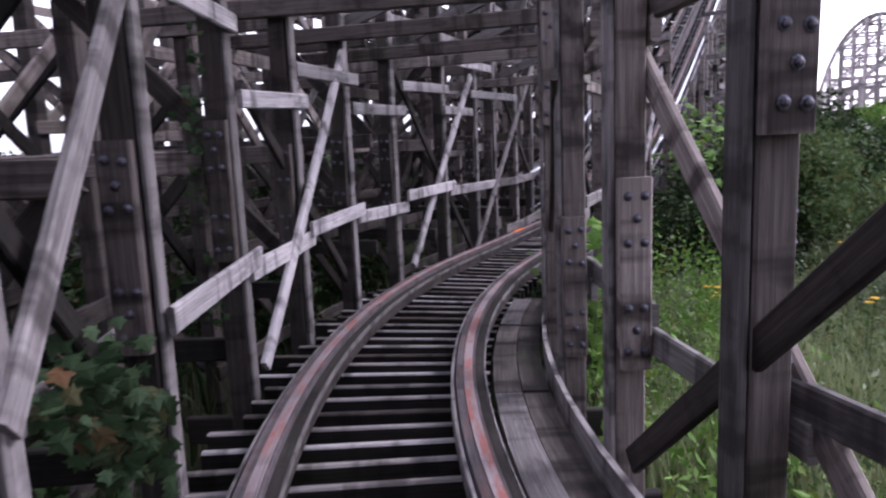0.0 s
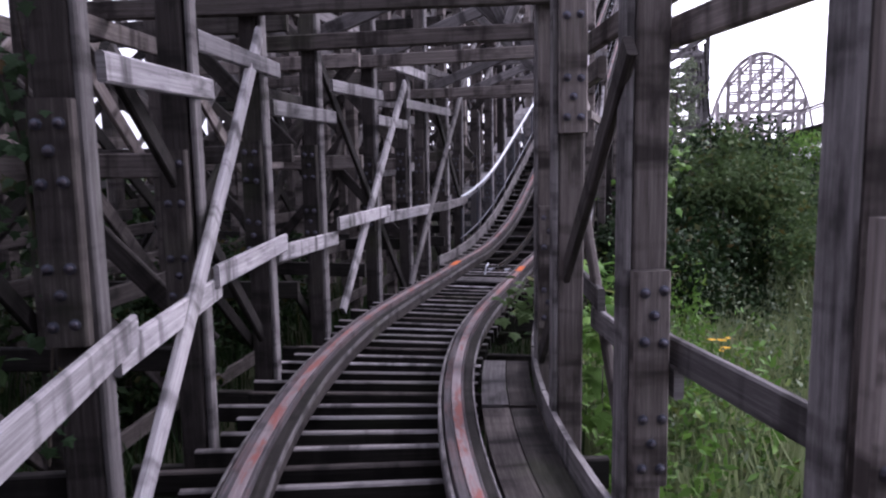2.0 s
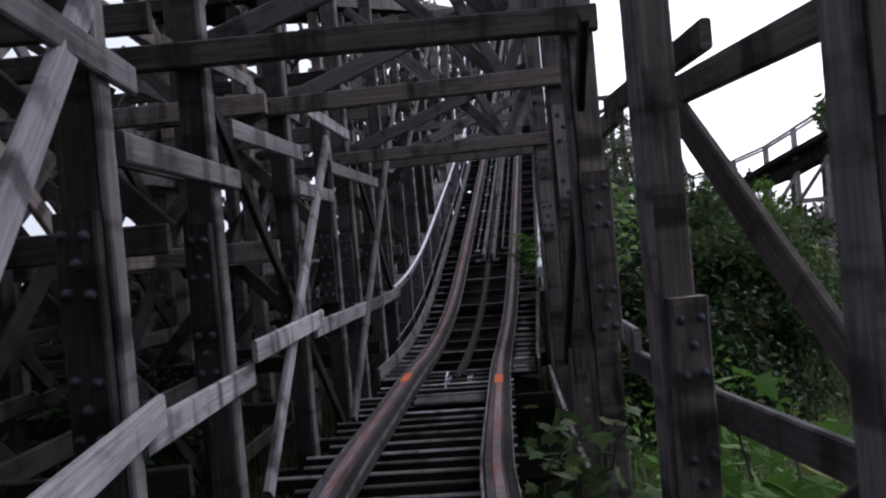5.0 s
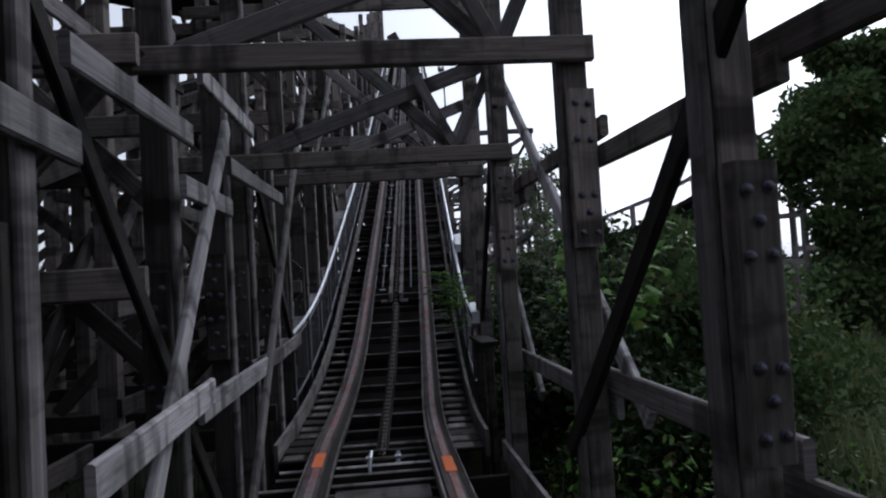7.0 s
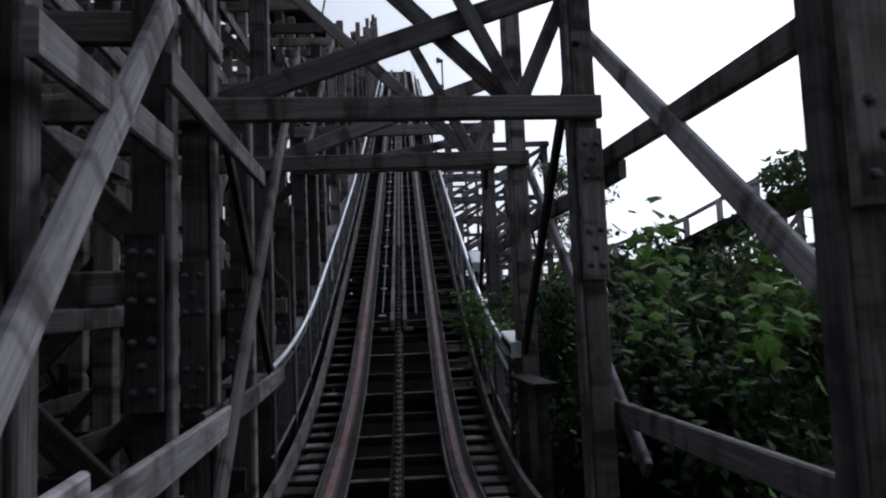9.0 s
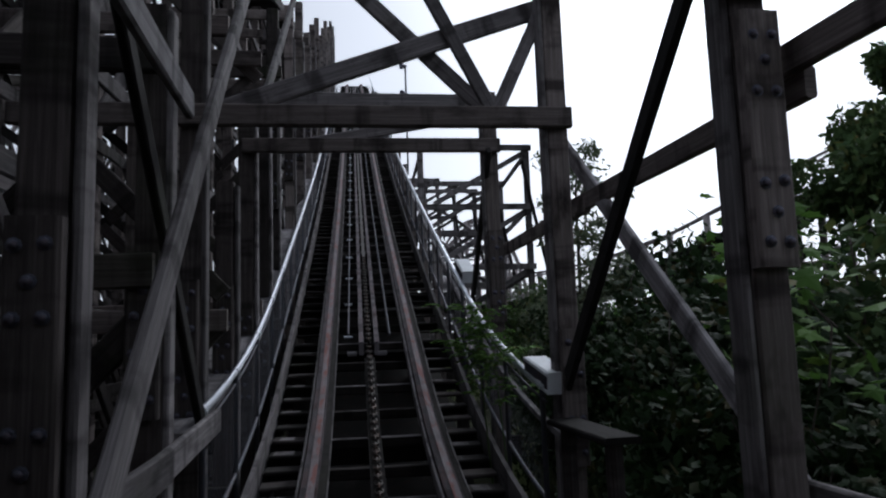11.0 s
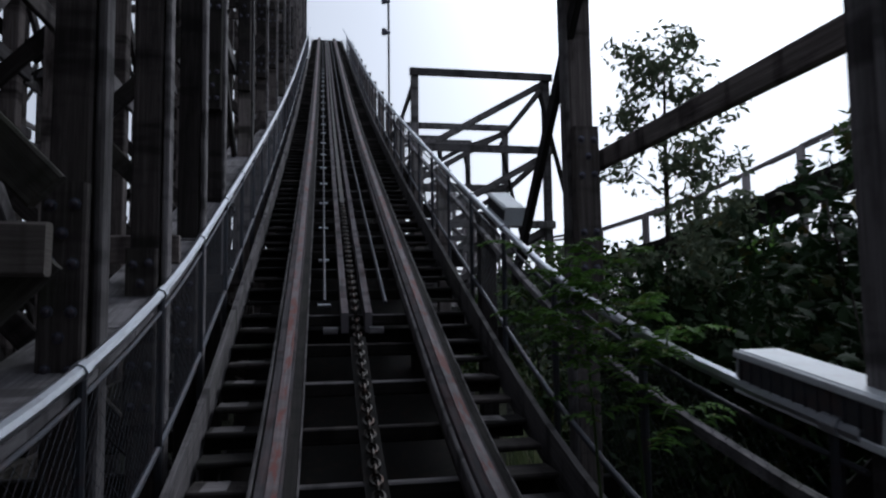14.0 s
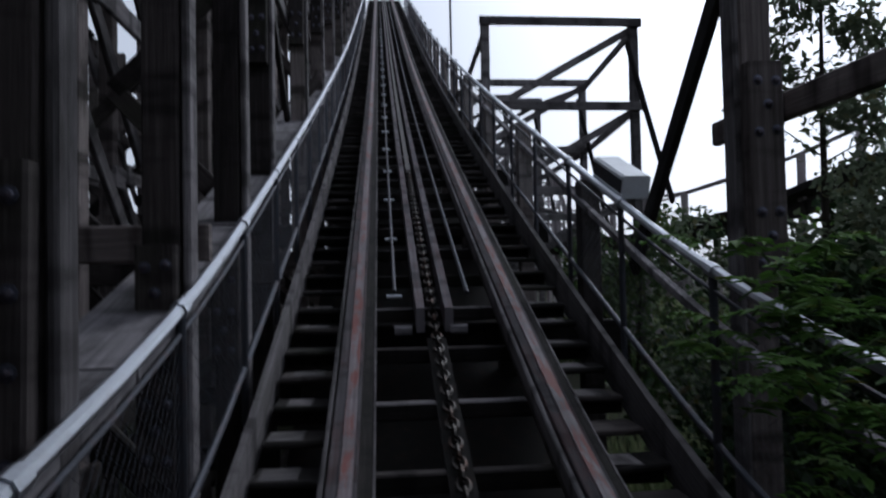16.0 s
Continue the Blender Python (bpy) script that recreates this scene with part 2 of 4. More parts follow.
def beam_data(p0, p1, across, tall, up=(0, 0, 1), chamfer=CHAMFER, bow=0.0):
    """Vertices, faces and uv of a chamfered beam from p0 to p1; 'tall' is measured along up."""
    p0, p1 = Vector(p0), Vector(p1)
    ax = (p1 - p0)
    length = ax.length
    ax.normalize()
    up = Vector(up)
    if abs(up.normalized().dot(ax)) > 0.98:
        up = Vector((1, 0, 0))
    side = ax.cross(up).normalized()
    up = side.cross(ax).normalized()
    a, b, c = across / 2, tall / 2, min(chamfer, across * 0.3, tall * 0.3)
    ring = [(a, -b + c), (a, b - c), (a - c, b), (-a + c, b), (-a, b - c), (-a, -b + c), (-a + c, -b), (a - c, -b)]
    verts, uvs, faces = [], [], []
    ou, ov = rng.uniform(0, 50), rng.uniform(0, 50)
    stations = 2 if length < 2.5 or not bow else 4
    for i in range(stations):
        f = i / (stations - 1)
        p = p0 + ax * (length * f) + side * (bow * math.sin(math.pi * f))
        verts += [p + side * u + up * v for u, v in ring]
    around = [0]
    for k in range(8):
        u, v = ring[k], ring[(k + 1) % 8]
        around.append(around[-1] + math.hypot(u[0] - v[0], u[1] - v[1]))
    for i in range(stations - 1):
        for k in range(8):
            n = (k + 1) % 8
            faces.append((i * 8 + k, i * 8 + n, i * 8 + 8 + n, i * 8 + 8 + k))
            u0, u1 = ou + length * i / (stations - 1), ou + length * (i + 1) / (stations - 1)
            uvs += [(u0, ov + around[k]), (u0, ov + around[k + 1]), (u1, ov + around[k + 1]), (u1, ov + around[k])]
    last = (stations - 1) * 8
    faces.append(tuple(range(7, -1, -1)))
    uvs += [(ou + ring[k][0] * 0.2, ov + ring[k][1]) for k in range(7, -1, -1)]
    faces.append(tuple(last + k for k in range(8)))
    uvs += [(ou + ring[k][0] * 0.2, ov + ring[k][1]) for k in range(8)]
    return verts, faces, uvs


def mesh_of(name, pieces, mat, smooth=False):
    verts, faces, uvs = [], [], []
    for v, f, u in pieces:
        base = len(verts)
        verts += [tuple(p) for p in v]
        faces += [tuple(i + base for i in q) for q in f]
        uvs += u
    me = bpy.data.meshes.new(name)
    me.from_pydata(verts, [], faces)
    layer = me.uv_layers.new(name="UVMap")
    layer.data.foreach_set("uv", np.array(uvs, dtype=np.float32).ravel())
    me.materials.append(mat)
    if smooth:
        me.polygons.foreach_set("use_smooth", [True] * len(me.polygons))
    me.update()
    return me


def thing(name, label, category, group="", kind="", at=(0, 0, 0)):
    ob = tagged(new(name), label, category, group, kind)
    ob.location = at
    ob.empty_display_size = 0.1
    return ob


def part(name, data, mat, parent, label="", smooth=False, kind=""):
    """One mesh object under a thing or a part; data: a list of pieces, or a ready mesh. World places are kept."""
    me = data if isinstance(data, bpy.types.Mesh) else mesh_of(name, data, mat, smooth)
    ob = new(name, me)
    ob.parent = parent
    where = Vector((0, 0, 0))
    p = parent
    while p is not None:
        where += p.location
        p = p.parent
    if not isinstance(data, bpy.types.Mesh):
        ob.location = -where
    return tagged(ob, label, kind=kind)


def timber(name, parent, p0, p1, across, tall, mat, up=(0, 0, 1), label="", bow=None, loose=0.006):
    j = lambda: Vector((rng.uniform(-loose, loose), rng.uniform(-loose, loose), rng.uniform(-loose, loose)))
    b = rng.uniform(-0.012, 0.012) if bow is None else bow
    return part(name, [beam_data(Vector(p0) + j(), Vector(p1) + j(), across, tall, up, bow=b)], mat, parent, label)


def tube_data(points, radius, sides=8):
    verts, faces, uvs = [], [], []
    pts = [Vector(p) for p in points]
    run = 0.0
    for i, p in enumerate(pts):
        t = (pts[min(i + 1, len(pts) - 1)] - pts[max(i - 1, 0)]).normalized()
        s = t.cross(Vector((0, 0, 1)))
        s = s.normalized() if s.length > 0.01 else Vector((1, 0, 0))
        u = s.cross(t)
        r = radius[i] if isinstance(radius, (list, tuple)) else radius
        verts += [p + (s * math.cos(a) + u * math.sin(a)) * r for a in (2 * math.pi * k / sides for k in range(sides))]
    for i in range(len(pts) - 1):
        step = (pts[i + 1] - pts[i]).length
        for k in range(sides):
            n = (k + 1) % sides
            faces.append((i * sides + k, i * sides + n, i * sides + sides + n, i * sides + sides + k))
            uvs += [(run, k * 0.1), (run, k * 0.1 + 0.1), (run + step, k * 0.1 + 0.1), (run + step, k * 0.1)]
        run += step
    for ring in (range(sides - 1, -1, -1), range((len(pts) - 1) * sides, len(pts) * sides)):
        faces.append(tuple(ring))
        uvs += [(0, 0)] * sides
    return verts, faces, uvs


def swept(profile, stations):
    """A strip of constant section along the track: profile as (d, h) pairs, closed."""
    verts, faces, uvs = [], [], []
    n = len(profile)
    run = 0.0
    for i, y in enumerate(stations):
        verts += [spot(y, d, h) for d, h in profile]
    for i in range(len(stations) - 1):
        step = (spot(stations[i + 1]) - spot(stations[i])).length
        acc = 0.0
        for k in range(n):
            m = (k + 1) % n
            w = math.hypot(profile[k][0] - profile[m][0], profile[k][1] - profile[m][1])
            faces.append((i * n + k, i * n + n + k, i * n + n + m, i * n + m))
            uvs += [(run, acc), (run + step, acc), (run + step, acc + w), (run, acc + w)]
            acc += w
        run += step
    faces.append(tuple(range(n)))
    uvs += [(0, 0)] * n
    faces.append(tuple(range((len(stations) - 1) * n + n - 1, (len(stations) - 1) * n - 1, -1)))
    uvs += [(0, 0)] * n
    return verts, faces, uvs


def steps(y0, y1, gap):
    n = max(1, round((y1 - y0) / gap))
    return [y0 + (y1 - y0) * i / n for i in range(n + 1)]


# ---- ground ----
def ground_height(x, y):
    base = GROUND + 0.25 * noise.noise(Vector((x * 0.12, y * 0.12, 0.3))) + 0.06 * noise.noise(Vector((x * 0.9, y * 0.9, 2)))
    return base


def build_ground():
    edges = [-900.0, -300.0, -120.0, -70.0] + [-45 + 1.0 * i for i in range(111)] + [90.0, 140.0, 300.0, 900.0]
    n = len(edges)
    verts = [(x, y, ground_height(x, y)) for y in edges for x in edges]
    faces = [(j * n + i, j * n + i + 1, j * n + n + i + 1, j * n + n + i) for j in range(n - 1) for i in range(n - 1)]
    me = bpy.data.meshes.new("ground")
    me.from_pydata(verts, [], faces)
    me.materials.append(EARTH)
    me.polygons.foreach_set("use_smooth", [True] * len(faces))
    tagged(new("ground", me), "weedy dark earth under and beside the trestle", "ground", kind="structure")


build_ground()

# ---- the track ----
track = thing("coaster_track", "laminated wooden coaster track with worn red rails on closely set ties", "track")
GAUGE = 0.545
TRACK_START, TRACK_END = -9.0, 60.0
fine = steps(TRACK_START, 24.0, 0.3) + steps(24.5, TRACK_END, 0.8)
for sgn, rname in ((-1, "rail_left"), (1, "rail_right")):
    c = sgn * GAUGE
    lower = [(c - 0.10, -0.20), (c - 0.10, -0.075), (c + 0.10, -0.075), (c + 0.10, -0.20)]
    base = part("rail", [swept(lower, fine)], BROWN, track)
    ledge = [(c + 0.052, -0.073), (c + 0.052, -0.048), (c + 0.112, -0.052), (c + 0.115, -0.073)]
    part("ledge_board", [swept(ledge, fine)], DARK, base)
    part("ledge_edge", [swept([(c + 0.117, -0.085), (c + 0.117, -0.05), (c + 0.127, -0.05), (c + 0.127, -0.085)], fine)], GREY, base)
    upper = [(c - 0.083, -0.073), (c - 0.083, -0.010), (c - 0.077, -0.003), (c + 0.044, -0.003), (c + 0.05, -0.010), (c + 0.05, -0.073)]
    part("running_board", [swept(upper, fine)], RAIL, base)
    part("edge_strip", [swept([(c - 0.117, -0.11), (c - 0.117, -0.022), (c - 0.110, -0.015), (c - 0.094, -0.012), (c - 0.094, -0.11)], fine)], GREY, base)
    strap = [(c - 0.028, -0.002), (c - 0.026, 0.004), (c + 0.030, 0.004), (c + 0.032, -0.002)]
    part("steel_strap", [swept(strap, fine)], STRAP, base, "worn rust-red running strap")
# -- ties and boards of the track --
# bents below y 0 stand unseen behind the start, added to block sky light
BENTS = [-7.6, -6.2, -4.85, -3.5, -2.15, -0.8, 0.55, 1.9, 3.25, 4.62, 5.9, 7.2, 8.46, 10.2, 12.4, 14.55, 16.7]
RIGHT_D = {1.9: 1.28, 4.62: 1.29, 5.9: 1.24, 7.2: 1.25, 8.46: 1.25, 10.2: 1.31, 12.4: 1.28, 14.55: 1.305, 16.7: 1.31}
LEFT_D = {10.2: -1.17, 12.4: -1.20, 14.55: -1.27, 16.7: -1.275}


def ahead(y):
    return Vector((slope_x(y), 1, 0)).normalized()


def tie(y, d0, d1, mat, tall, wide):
    """A tie whose dark sides and pale upper face carry shade and light as colour."""
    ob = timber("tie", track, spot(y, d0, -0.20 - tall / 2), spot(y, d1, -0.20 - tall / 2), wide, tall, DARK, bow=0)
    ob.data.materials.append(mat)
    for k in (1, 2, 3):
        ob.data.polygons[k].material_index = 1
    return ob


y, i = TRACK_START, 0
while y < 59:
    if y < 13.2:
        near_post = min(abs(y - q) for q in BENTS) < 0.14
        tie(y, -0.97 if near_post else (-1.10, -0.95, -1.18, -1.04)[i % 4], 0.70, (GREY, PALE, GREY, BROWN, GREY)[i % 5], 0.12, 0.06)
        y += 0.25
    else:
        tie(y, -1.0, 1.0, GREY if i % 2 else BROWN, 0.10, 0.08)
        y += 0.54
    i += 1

# level stair treads on both sides of the climbing rails
y = 12.6
stair = {}
for sgn, word in ((-1, "outer"), (1, "inner")):
    stair[sgn] = thing("lift_stair", "worn grey wooden stair treads climbing beside the lift rails", "stairs", "stairs beside the lift")
while y < 46:
    for sgn in (-1, 1):
        h = -0.155
        a, b = (0.66, 0.985) if sgn > 0 else (-0.985, -0.66)
        p = (spot(y, a, h), spot(y, b, h))
        f = ahead(y) * 0.115
        timber("tread", stair[sgn], p[0] + f, p[1] + f, 0.24, 0.035, DARK if rng.random() < 0.7 else BROWN, loose=0.008, bow=0)
        q = 0.43 + rng.uniform(-0.12, 0.12)
        m0, m1 = p[0].lerp(p[1], q - 0.28) + f, p[0].lerp(p[1], q + 0.28) + f
        up = Vector((0, 0, 0.0195))
        if y < 24 and rng.random() < 0.75:
            part("worn_board", [beam_data(m0 + up, m1 + up, 0.20, 0.006, chamfer=0.002)], GREY, stair[sgn])
    y += 0.27

rise = steps(12.7, 56.0, 0.5)
for sgn in (-1, 1):
    c = 1.03 * sgn
    part("curb_board", [swept([(c - 0.02, -0.26), (c - 0.02, 0.0), (c + 0.02, 0.0), (c + 0.02, -0.26)], rise)], GREY, stair[sgn])
    c = 0.64 * sgn
    part("stringer", [swept([(c - 0.02, -0.5), (c - 0.02, -0.21), (c + 0.02, -0.21), (c + 0.02, -0.5)], rise)], DARK, stair[sgn])

# boards added below the ties to close off the sky and look unlit
under = thing("under_lift_boards", "added black boards standing in for the dark under the lift ties", "trough")
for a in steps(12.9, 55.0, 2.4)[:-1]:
    part("board", [swept([(-0.98, -0.80), (-0.98, -0.76), (0.98, -0.76), (0.98, -0.80)], steps(a, a + 2.37, 0.6))], SHADE_BLACK, under)

# orange marks on the rails
for sgn, y0 in ((-1, 11.85), (1, 11.45)):
    c = sgn * GAUGE
    part("paint_mark", [swept([(c - 0.045, 0.007), (c - 0.045, 0.009), (c + 0.045, 0.009), (c + 0.045, 0.007)], steps(y0, y0 + 0.42, 0.1))], ORANGE, track, "orange paint mark")

# chain, its trough and the safety rod of the lift
lift = thing("chain_lift", "greasy lift chain running up a wooden trough between the rails", "chain lift")
top_run = steps(18.3, 56.0, 0.6)
for c, e in ((-0.115, -0.235), (0.085, 0.15)):
    part("trough_board", [swept([(c - 0.03, -0.2), (c - 0.03, -0.03), (c + 0.03, -0.03), (c + 0.03, -0.2)], top_run)], RAIL, lift)
    part("trough_end", [beam_data(spot(18.28, e - 0.06, -0.17), spot(18.28, e + 0.06, -0.17), 0.05, 0.06)], PALE, lift)
# bed board in the same stand-in black, hiding the ties' middle
part("bed_board", [swept([(-0.08, -0.199), (-0.08, -0.185), (0.05, -0.185), (0.05, -0.199)], steps(12.9, 18.2, 0.5))], SHADE_BLACK, lift)
rod_run = steps(18.7, 56.0, 0.8)
part("safety_rod", [tube_data([spot(y, -0.285, -0.10) for y in rod_run], 0.014)], WIRE, lift)
part("safety_rod", [tube_data([spot(y, 0.27, -0.12) for y in rod_run], 0.018)], WIRE, lift)
for y in steps(18.7, 40.0, 1.1):
    part("rod_bracket", [beam_data(spot(y, -0.345, -0.14), spot(y, -0.23, -0.14), 0.03, 0.03)], GALV, lift)


def chain_link(y, flat):
    r, n = 0.011, 12
    mid, f, up = spot(y, -0.015, -0.158 if y < 18.5 else -0.12), ahead(y), Vector((0, 0, 1))
    tilt = (spot(y + 0.1) - spot(y - 0.1)).normalized()
    side = right_way(y) if flat else right_way(y).cross(tilt)
    ring = []
    for k in range(n + 1):
        a = 2 * math.pi * k / n
        ring.append(mid + tilt * (0.055 * math.cos(a)) + side * (0.03 * math.sin(a)))
    return tube_data(ring, r, 5)


y, flatly = 12.7, True
while y < 22.0:
    part("chain_link", [chain_link(y, flatly)], CHAIN, lift)
    y += 0.072
    flatly = not flatly
part("chain_run", [swept([(-0.045, -0.13), (-0.045, -0.11), (0.015, -0.11), (0.015, -0.13)], steps(22.0, 56.0, 0.8))], CHAIN, lift)

idler = thing("chain_idler", "steel chain idler with bright bolts between the rails", "idler wheel")
for c in (-0.14, 0.14):
    part("bracket", [beam_data(spot(12.55, c, -0.25), spot(12.95, c, -0.25), 0.05, 0.09)], IRON, idler)
    part("bolt_head", [beam_data(spot(12.7, c - 0.03, -0.19), spot(12.7, c + 0.03, -0.19), 0.05, 0.03)], GALV, idler)
part("shaft", [tube_data([spot(12.7, -0.2, -0.22), spot(12.7, 0.2, -0.22)], 0.025)], CHAIN, idler)
part("lever", [tube_data([spot(12.25, -0.12, -0.2), spot(12.3, -0.11, -0.08), spot(12.4, -0.10, -0.05)], 0.016)], GALV, idler, "bright steel lever")
board = tagged(part("tie_board", [beam_data(spot(11.55, -0.38, -0.17), spot(11.55, 0.38, -0.17), 0.32, 0.035)], GREY, track), "")

# -- plank walkway --
walkway = thing("plank_walkway", "worn dark plank walkway with a toe board beside the rail", "walkway")
for a, b in zip([-6.0, -3.0, -0.4, 2.2, 4.4, 6.3, 7.55, 9.8], [-3.02, -0.42, 2.18, 4.38, 6.28, 7.5, 9.78, 12.4]):
    for k, (d, w) in enumerate(((0.82, 0.19), (1.012, 0.19)) if a < 7 else ()):
        h = -0.155 + rng.uniform(-0.006, 0.006)
        part("plank", [swept([(d - w / 2, h - 0.045), (d - w / 2, h), (d + w / 2 - 0.007, h), (d + w / 2 - 0.007, h - 0.045)], steps(a + rng.uniform(0, 0.05), b, 0.4))], (GREY if (k + int(a * 3)) % 3 == 0 else BROWN), walkway)
    part("toe_board", [swept([(1.125, -0.2), (1.125, -0.035), (1.16, -0.035), (1.16, -0.2)], steps(a, b, 0.4))], GREY, walkway)

# -- bents --
# splice blocks: lowest and highest point, bent by bent
RIGHT_SPLICE = {1.9: (1.47, 2.45), 3.25: (0.34, 1.29), 4.62: (0.02, 0.98), 5.9: (1.61, 2.58), 7.2: (0.16, 1.115), 8.46: (0.77, 1.75), 10.2: (1.55, 2.50), 12.4: (1.455, 2.42), 16.7: (1.34, 2.31)}
LEFT_SPLICE = {3.25: (0.56, 1.56), 4.62: (0.75, 1.7), 7.2: (0.7, 1.65)}
BEAM_Z = {8.46: 2.64, 10.2: 2.735, 12.4: 2.575, 14.55: 2.765, 16.7: 3.23}


def bolt_mesh():
    verts, faces, uvs = [], [], []
    n = 8
    for r, h in ((0.024, 0.0), (0.024, 0.004), (0.016, 0.006), (0.0145, 0.016), (0.006, 0.020)):
        verts += [Vector((r * math.cos(2 * math.pi * k / n), -h, r * math.sin(2 * math.pi * k / n))) for k in range(n)]
    for j in range(4):
        for k in range(n):
            m = (k + 1) % n
            faces.append((j * n + k, j * n + m, j * n + n + m, j * n + n + k))
            uvs += [(0, 0)] * 4
    faces.append(tuple(range(4 * n, 5 * n)))
    uvs += [(0, 0)] * n
    return mesh_of("bolt", [(verts, faces, uvs)], IRON)


BOLT = bolt_mesh()


def bolts(parent, y, d, heights, depth):
    """Bolt heads on the face of a post that looks back along the track."""
    s = slope_x(y)
    f = ahead(y)
    for k, z in enumerate(heights):
        for off in ((-0.04, 0.04) if k % 2 == 0 else (0.0,)):
            ob = new("bolt", BOLT)
            ob.parent = parent
            ob.location = spot(y, d + off + rng.uniform(-0.004, 0.004), z=z + rng.uniform(-0.006, 0.006)) - f * depth
            ob.rotation_euler = (0, rng.uniform(0, 1), -math.atan(s))


def post(bent, y, d, z0, z1, splice=(), side=1, wood_of=BROWN):
    """A post of two plies with splice blocks bolted on the face towards the track's start."""
    f, r = ahead(y), right_way(y)
    a, b = spot(y, d, z=z0), spot(y, d, z=z1)
    timber("post", bent, a, b, 0.15, 0.13, wood_of, up=f)
    timber("ply", bent, a - r * 0.094 * side + Vector((0, 0, 0.05)), b - r * 0.094 * side - Vector((0, 0, 0.03)), 0.035, 0.12, GREY, up=f)
    for lo, hi in splice:
        timber("splice_block", bent, spot(y, d, z=lo) - f * 0.103, spot(y, d, z=hi) - f * 0.103, 0.16, 0.07, wood_of, up=f, bow=0)
        if hi - lo > 0.7:
            for base in (lo + 0.09, hi - 0.31):
                bolts(bent, y, d, [base, base + 0.115, base + 0.22], 0.138)
        else:
            bolts(bent, y, d, [lo + 0.1, lo + 0.22, lo + 0.34], 0.138)


for i, y in enumerate(BENTS):
    bent = thing("trestle_bent", "weathered timber portal bent over the track, bolted posts and cross beam", "trestle", "bents over the track")
    last = y > 16
    top = 3.85 if last else 7.5
    zc = BEAM_Z.get(y, 2.68)
    # lighter inner and darker outer posts: the light is in their colour
    post(bent, y, RIGHT_D.get(y, 1.32), GROUND - 0.4, top, [RIGHT_SPLICE.get(y, (0.33, 1.25))], 1, TAN)
    post(bent, y, LEFT_D.get(y, -1.08), GROUND - 0.4, top, [LEFT_SPLICE.get(y, (0.6, 1.55) if i % 3 == 1 else (0.7, 1.65))], -1)
    f = ahead(y)
    if y > 3 or y < 0:
        timber("cross_beam", bent, spot(y, -2.4 if not last else -1.3, z=zc) - f * 0.11, spot(y, RIGHT_D.get(y, 1.32) + 0.09, z=zc) - f * 0.11, 0.07, 0.15, TAN)
        if last:
            timber("cross_beam", bent, spot(y, -1.3, z=3.72) - f * 0.11, spot(y, RIGHT_D.get(y, 1.32) + 0.09, z=3.72) - f * 0.11, 0.06, 0.15, GREY)
            timber("brace", bent, spot(y, -1.0, z=3.25) + f * 0.1, spot(y, 1.3, z=3.66) + f * 0.1, 0.045, 0.12, GREY)
        else:
            timber("cross_beam", bent, spot(y, -2.4, z=zc + 2.3) + f * 0.1, spot(y, 1.5, z=zc + 2.3) + f * 0.1, 0.06, 0.16, TAN)
            timber("brace", bent, spot(y, -1.2, z=zc + 0.05) + f * 0.1, spot(y, 1.32, z=zc + 0.95) + f * 0.1, 0.045, 0.15, GREY)
            timber("brace", bent, spot(y, -1.0, z=zc + 1.9) + f * 0.15, spot(y, 0.85, z=zc + 0.1) + f * 0.15, 0.045, 0.12, GREY)
            timber("strut", bent, spot(y, 0.3, z=zc + 1.2) + f * 0.05, spot(y, 0.85, z=zc + 0.1) + f * 0.05, 0.05, 0.10, GREY)
            timber("strut", bent, spot(y, 1.28, z=zc + 0.95) + f * 0.05, spot(y, 0.88, z=zc + 0.1) + f * 0.05, 0.05, 0.10, GREY)
    timber("sill_beam", bent, spot(y, -1.5, z=centre_z(y) - 0.46), spot(y, 1.5, z=centre_z(y) - 0.46), 0.07, 0.2, DARK)
    timber("brace", bent, spot(y, -1.1, z=GROUND) + f * 0.12, spot(y, 1.3, z=centre_z(y) - 0.45) + f * 0.12, 0.05, 0.14, BROWN)

for y, top in ((11.5, 3.2), (13.55, 3.0), (15.68, 2.6), (17.75, 4.2)):
    bent = thing("trestle_post", "dark weathered intermediate post of the outer trestle side", "post", "intermediate posts")
    post(bent, y, -1.18 if y < 12 else -1.21 if y < 14 else -1.275, GROUND - 0.4, top, [(0.9, 1.7)], -1)

# long bolts whose nuts stand proud of the inner posts
for y, heights in ((1.9, (1.12, 1.22, 0.72)), (5.9, (1.1, 1.2)), (10.2, (0.95,))):
    for z in heights:
        stud = thing("long_bolt", "rusty long bolt with a square washer through a post", "bolt", "long bolts of the posts")
        a = spot(y, RIGHT_D.get(y, 1.32) + 0.075, z=z)
        part("washer", [beam_data(a, a + right_way(y) * 0.012, 0.06, 0.06, chamfer=0.004)], GALV, stud)
        part("nut", [tube_data([a + right_way(y) * 0.012, a + right_way(y) * 0.04], 0.022, 6)], IRON, stud)

# ---- boards and diagonal braces along the posts ----
railing = thing("plank_guard_rail", "bleached grey guard rail boards nailed to the outer posts", "railing")
for k, (a, za, b, zb) in enumerate(((3.2, 0.70, 4.76, 0.75), (4.64, 0.655, 6.08, 0.69), (5.95, 0.77, 7.36, 0.815), (7.24, 0.735, 8.70, 0.69), (8.6, 0.85, 10.1, 0.875), (9.98, 0.785, 12.1, 0.77))):
    d = -0.925 - 0.03 * (k % 2) + (0.03 if k > 3 else 0.0)
    timber("board", railing, spot(a, d, z=za), spot(b, d, z=zb), 0.035, 0.145, PALE, loose=0.006)

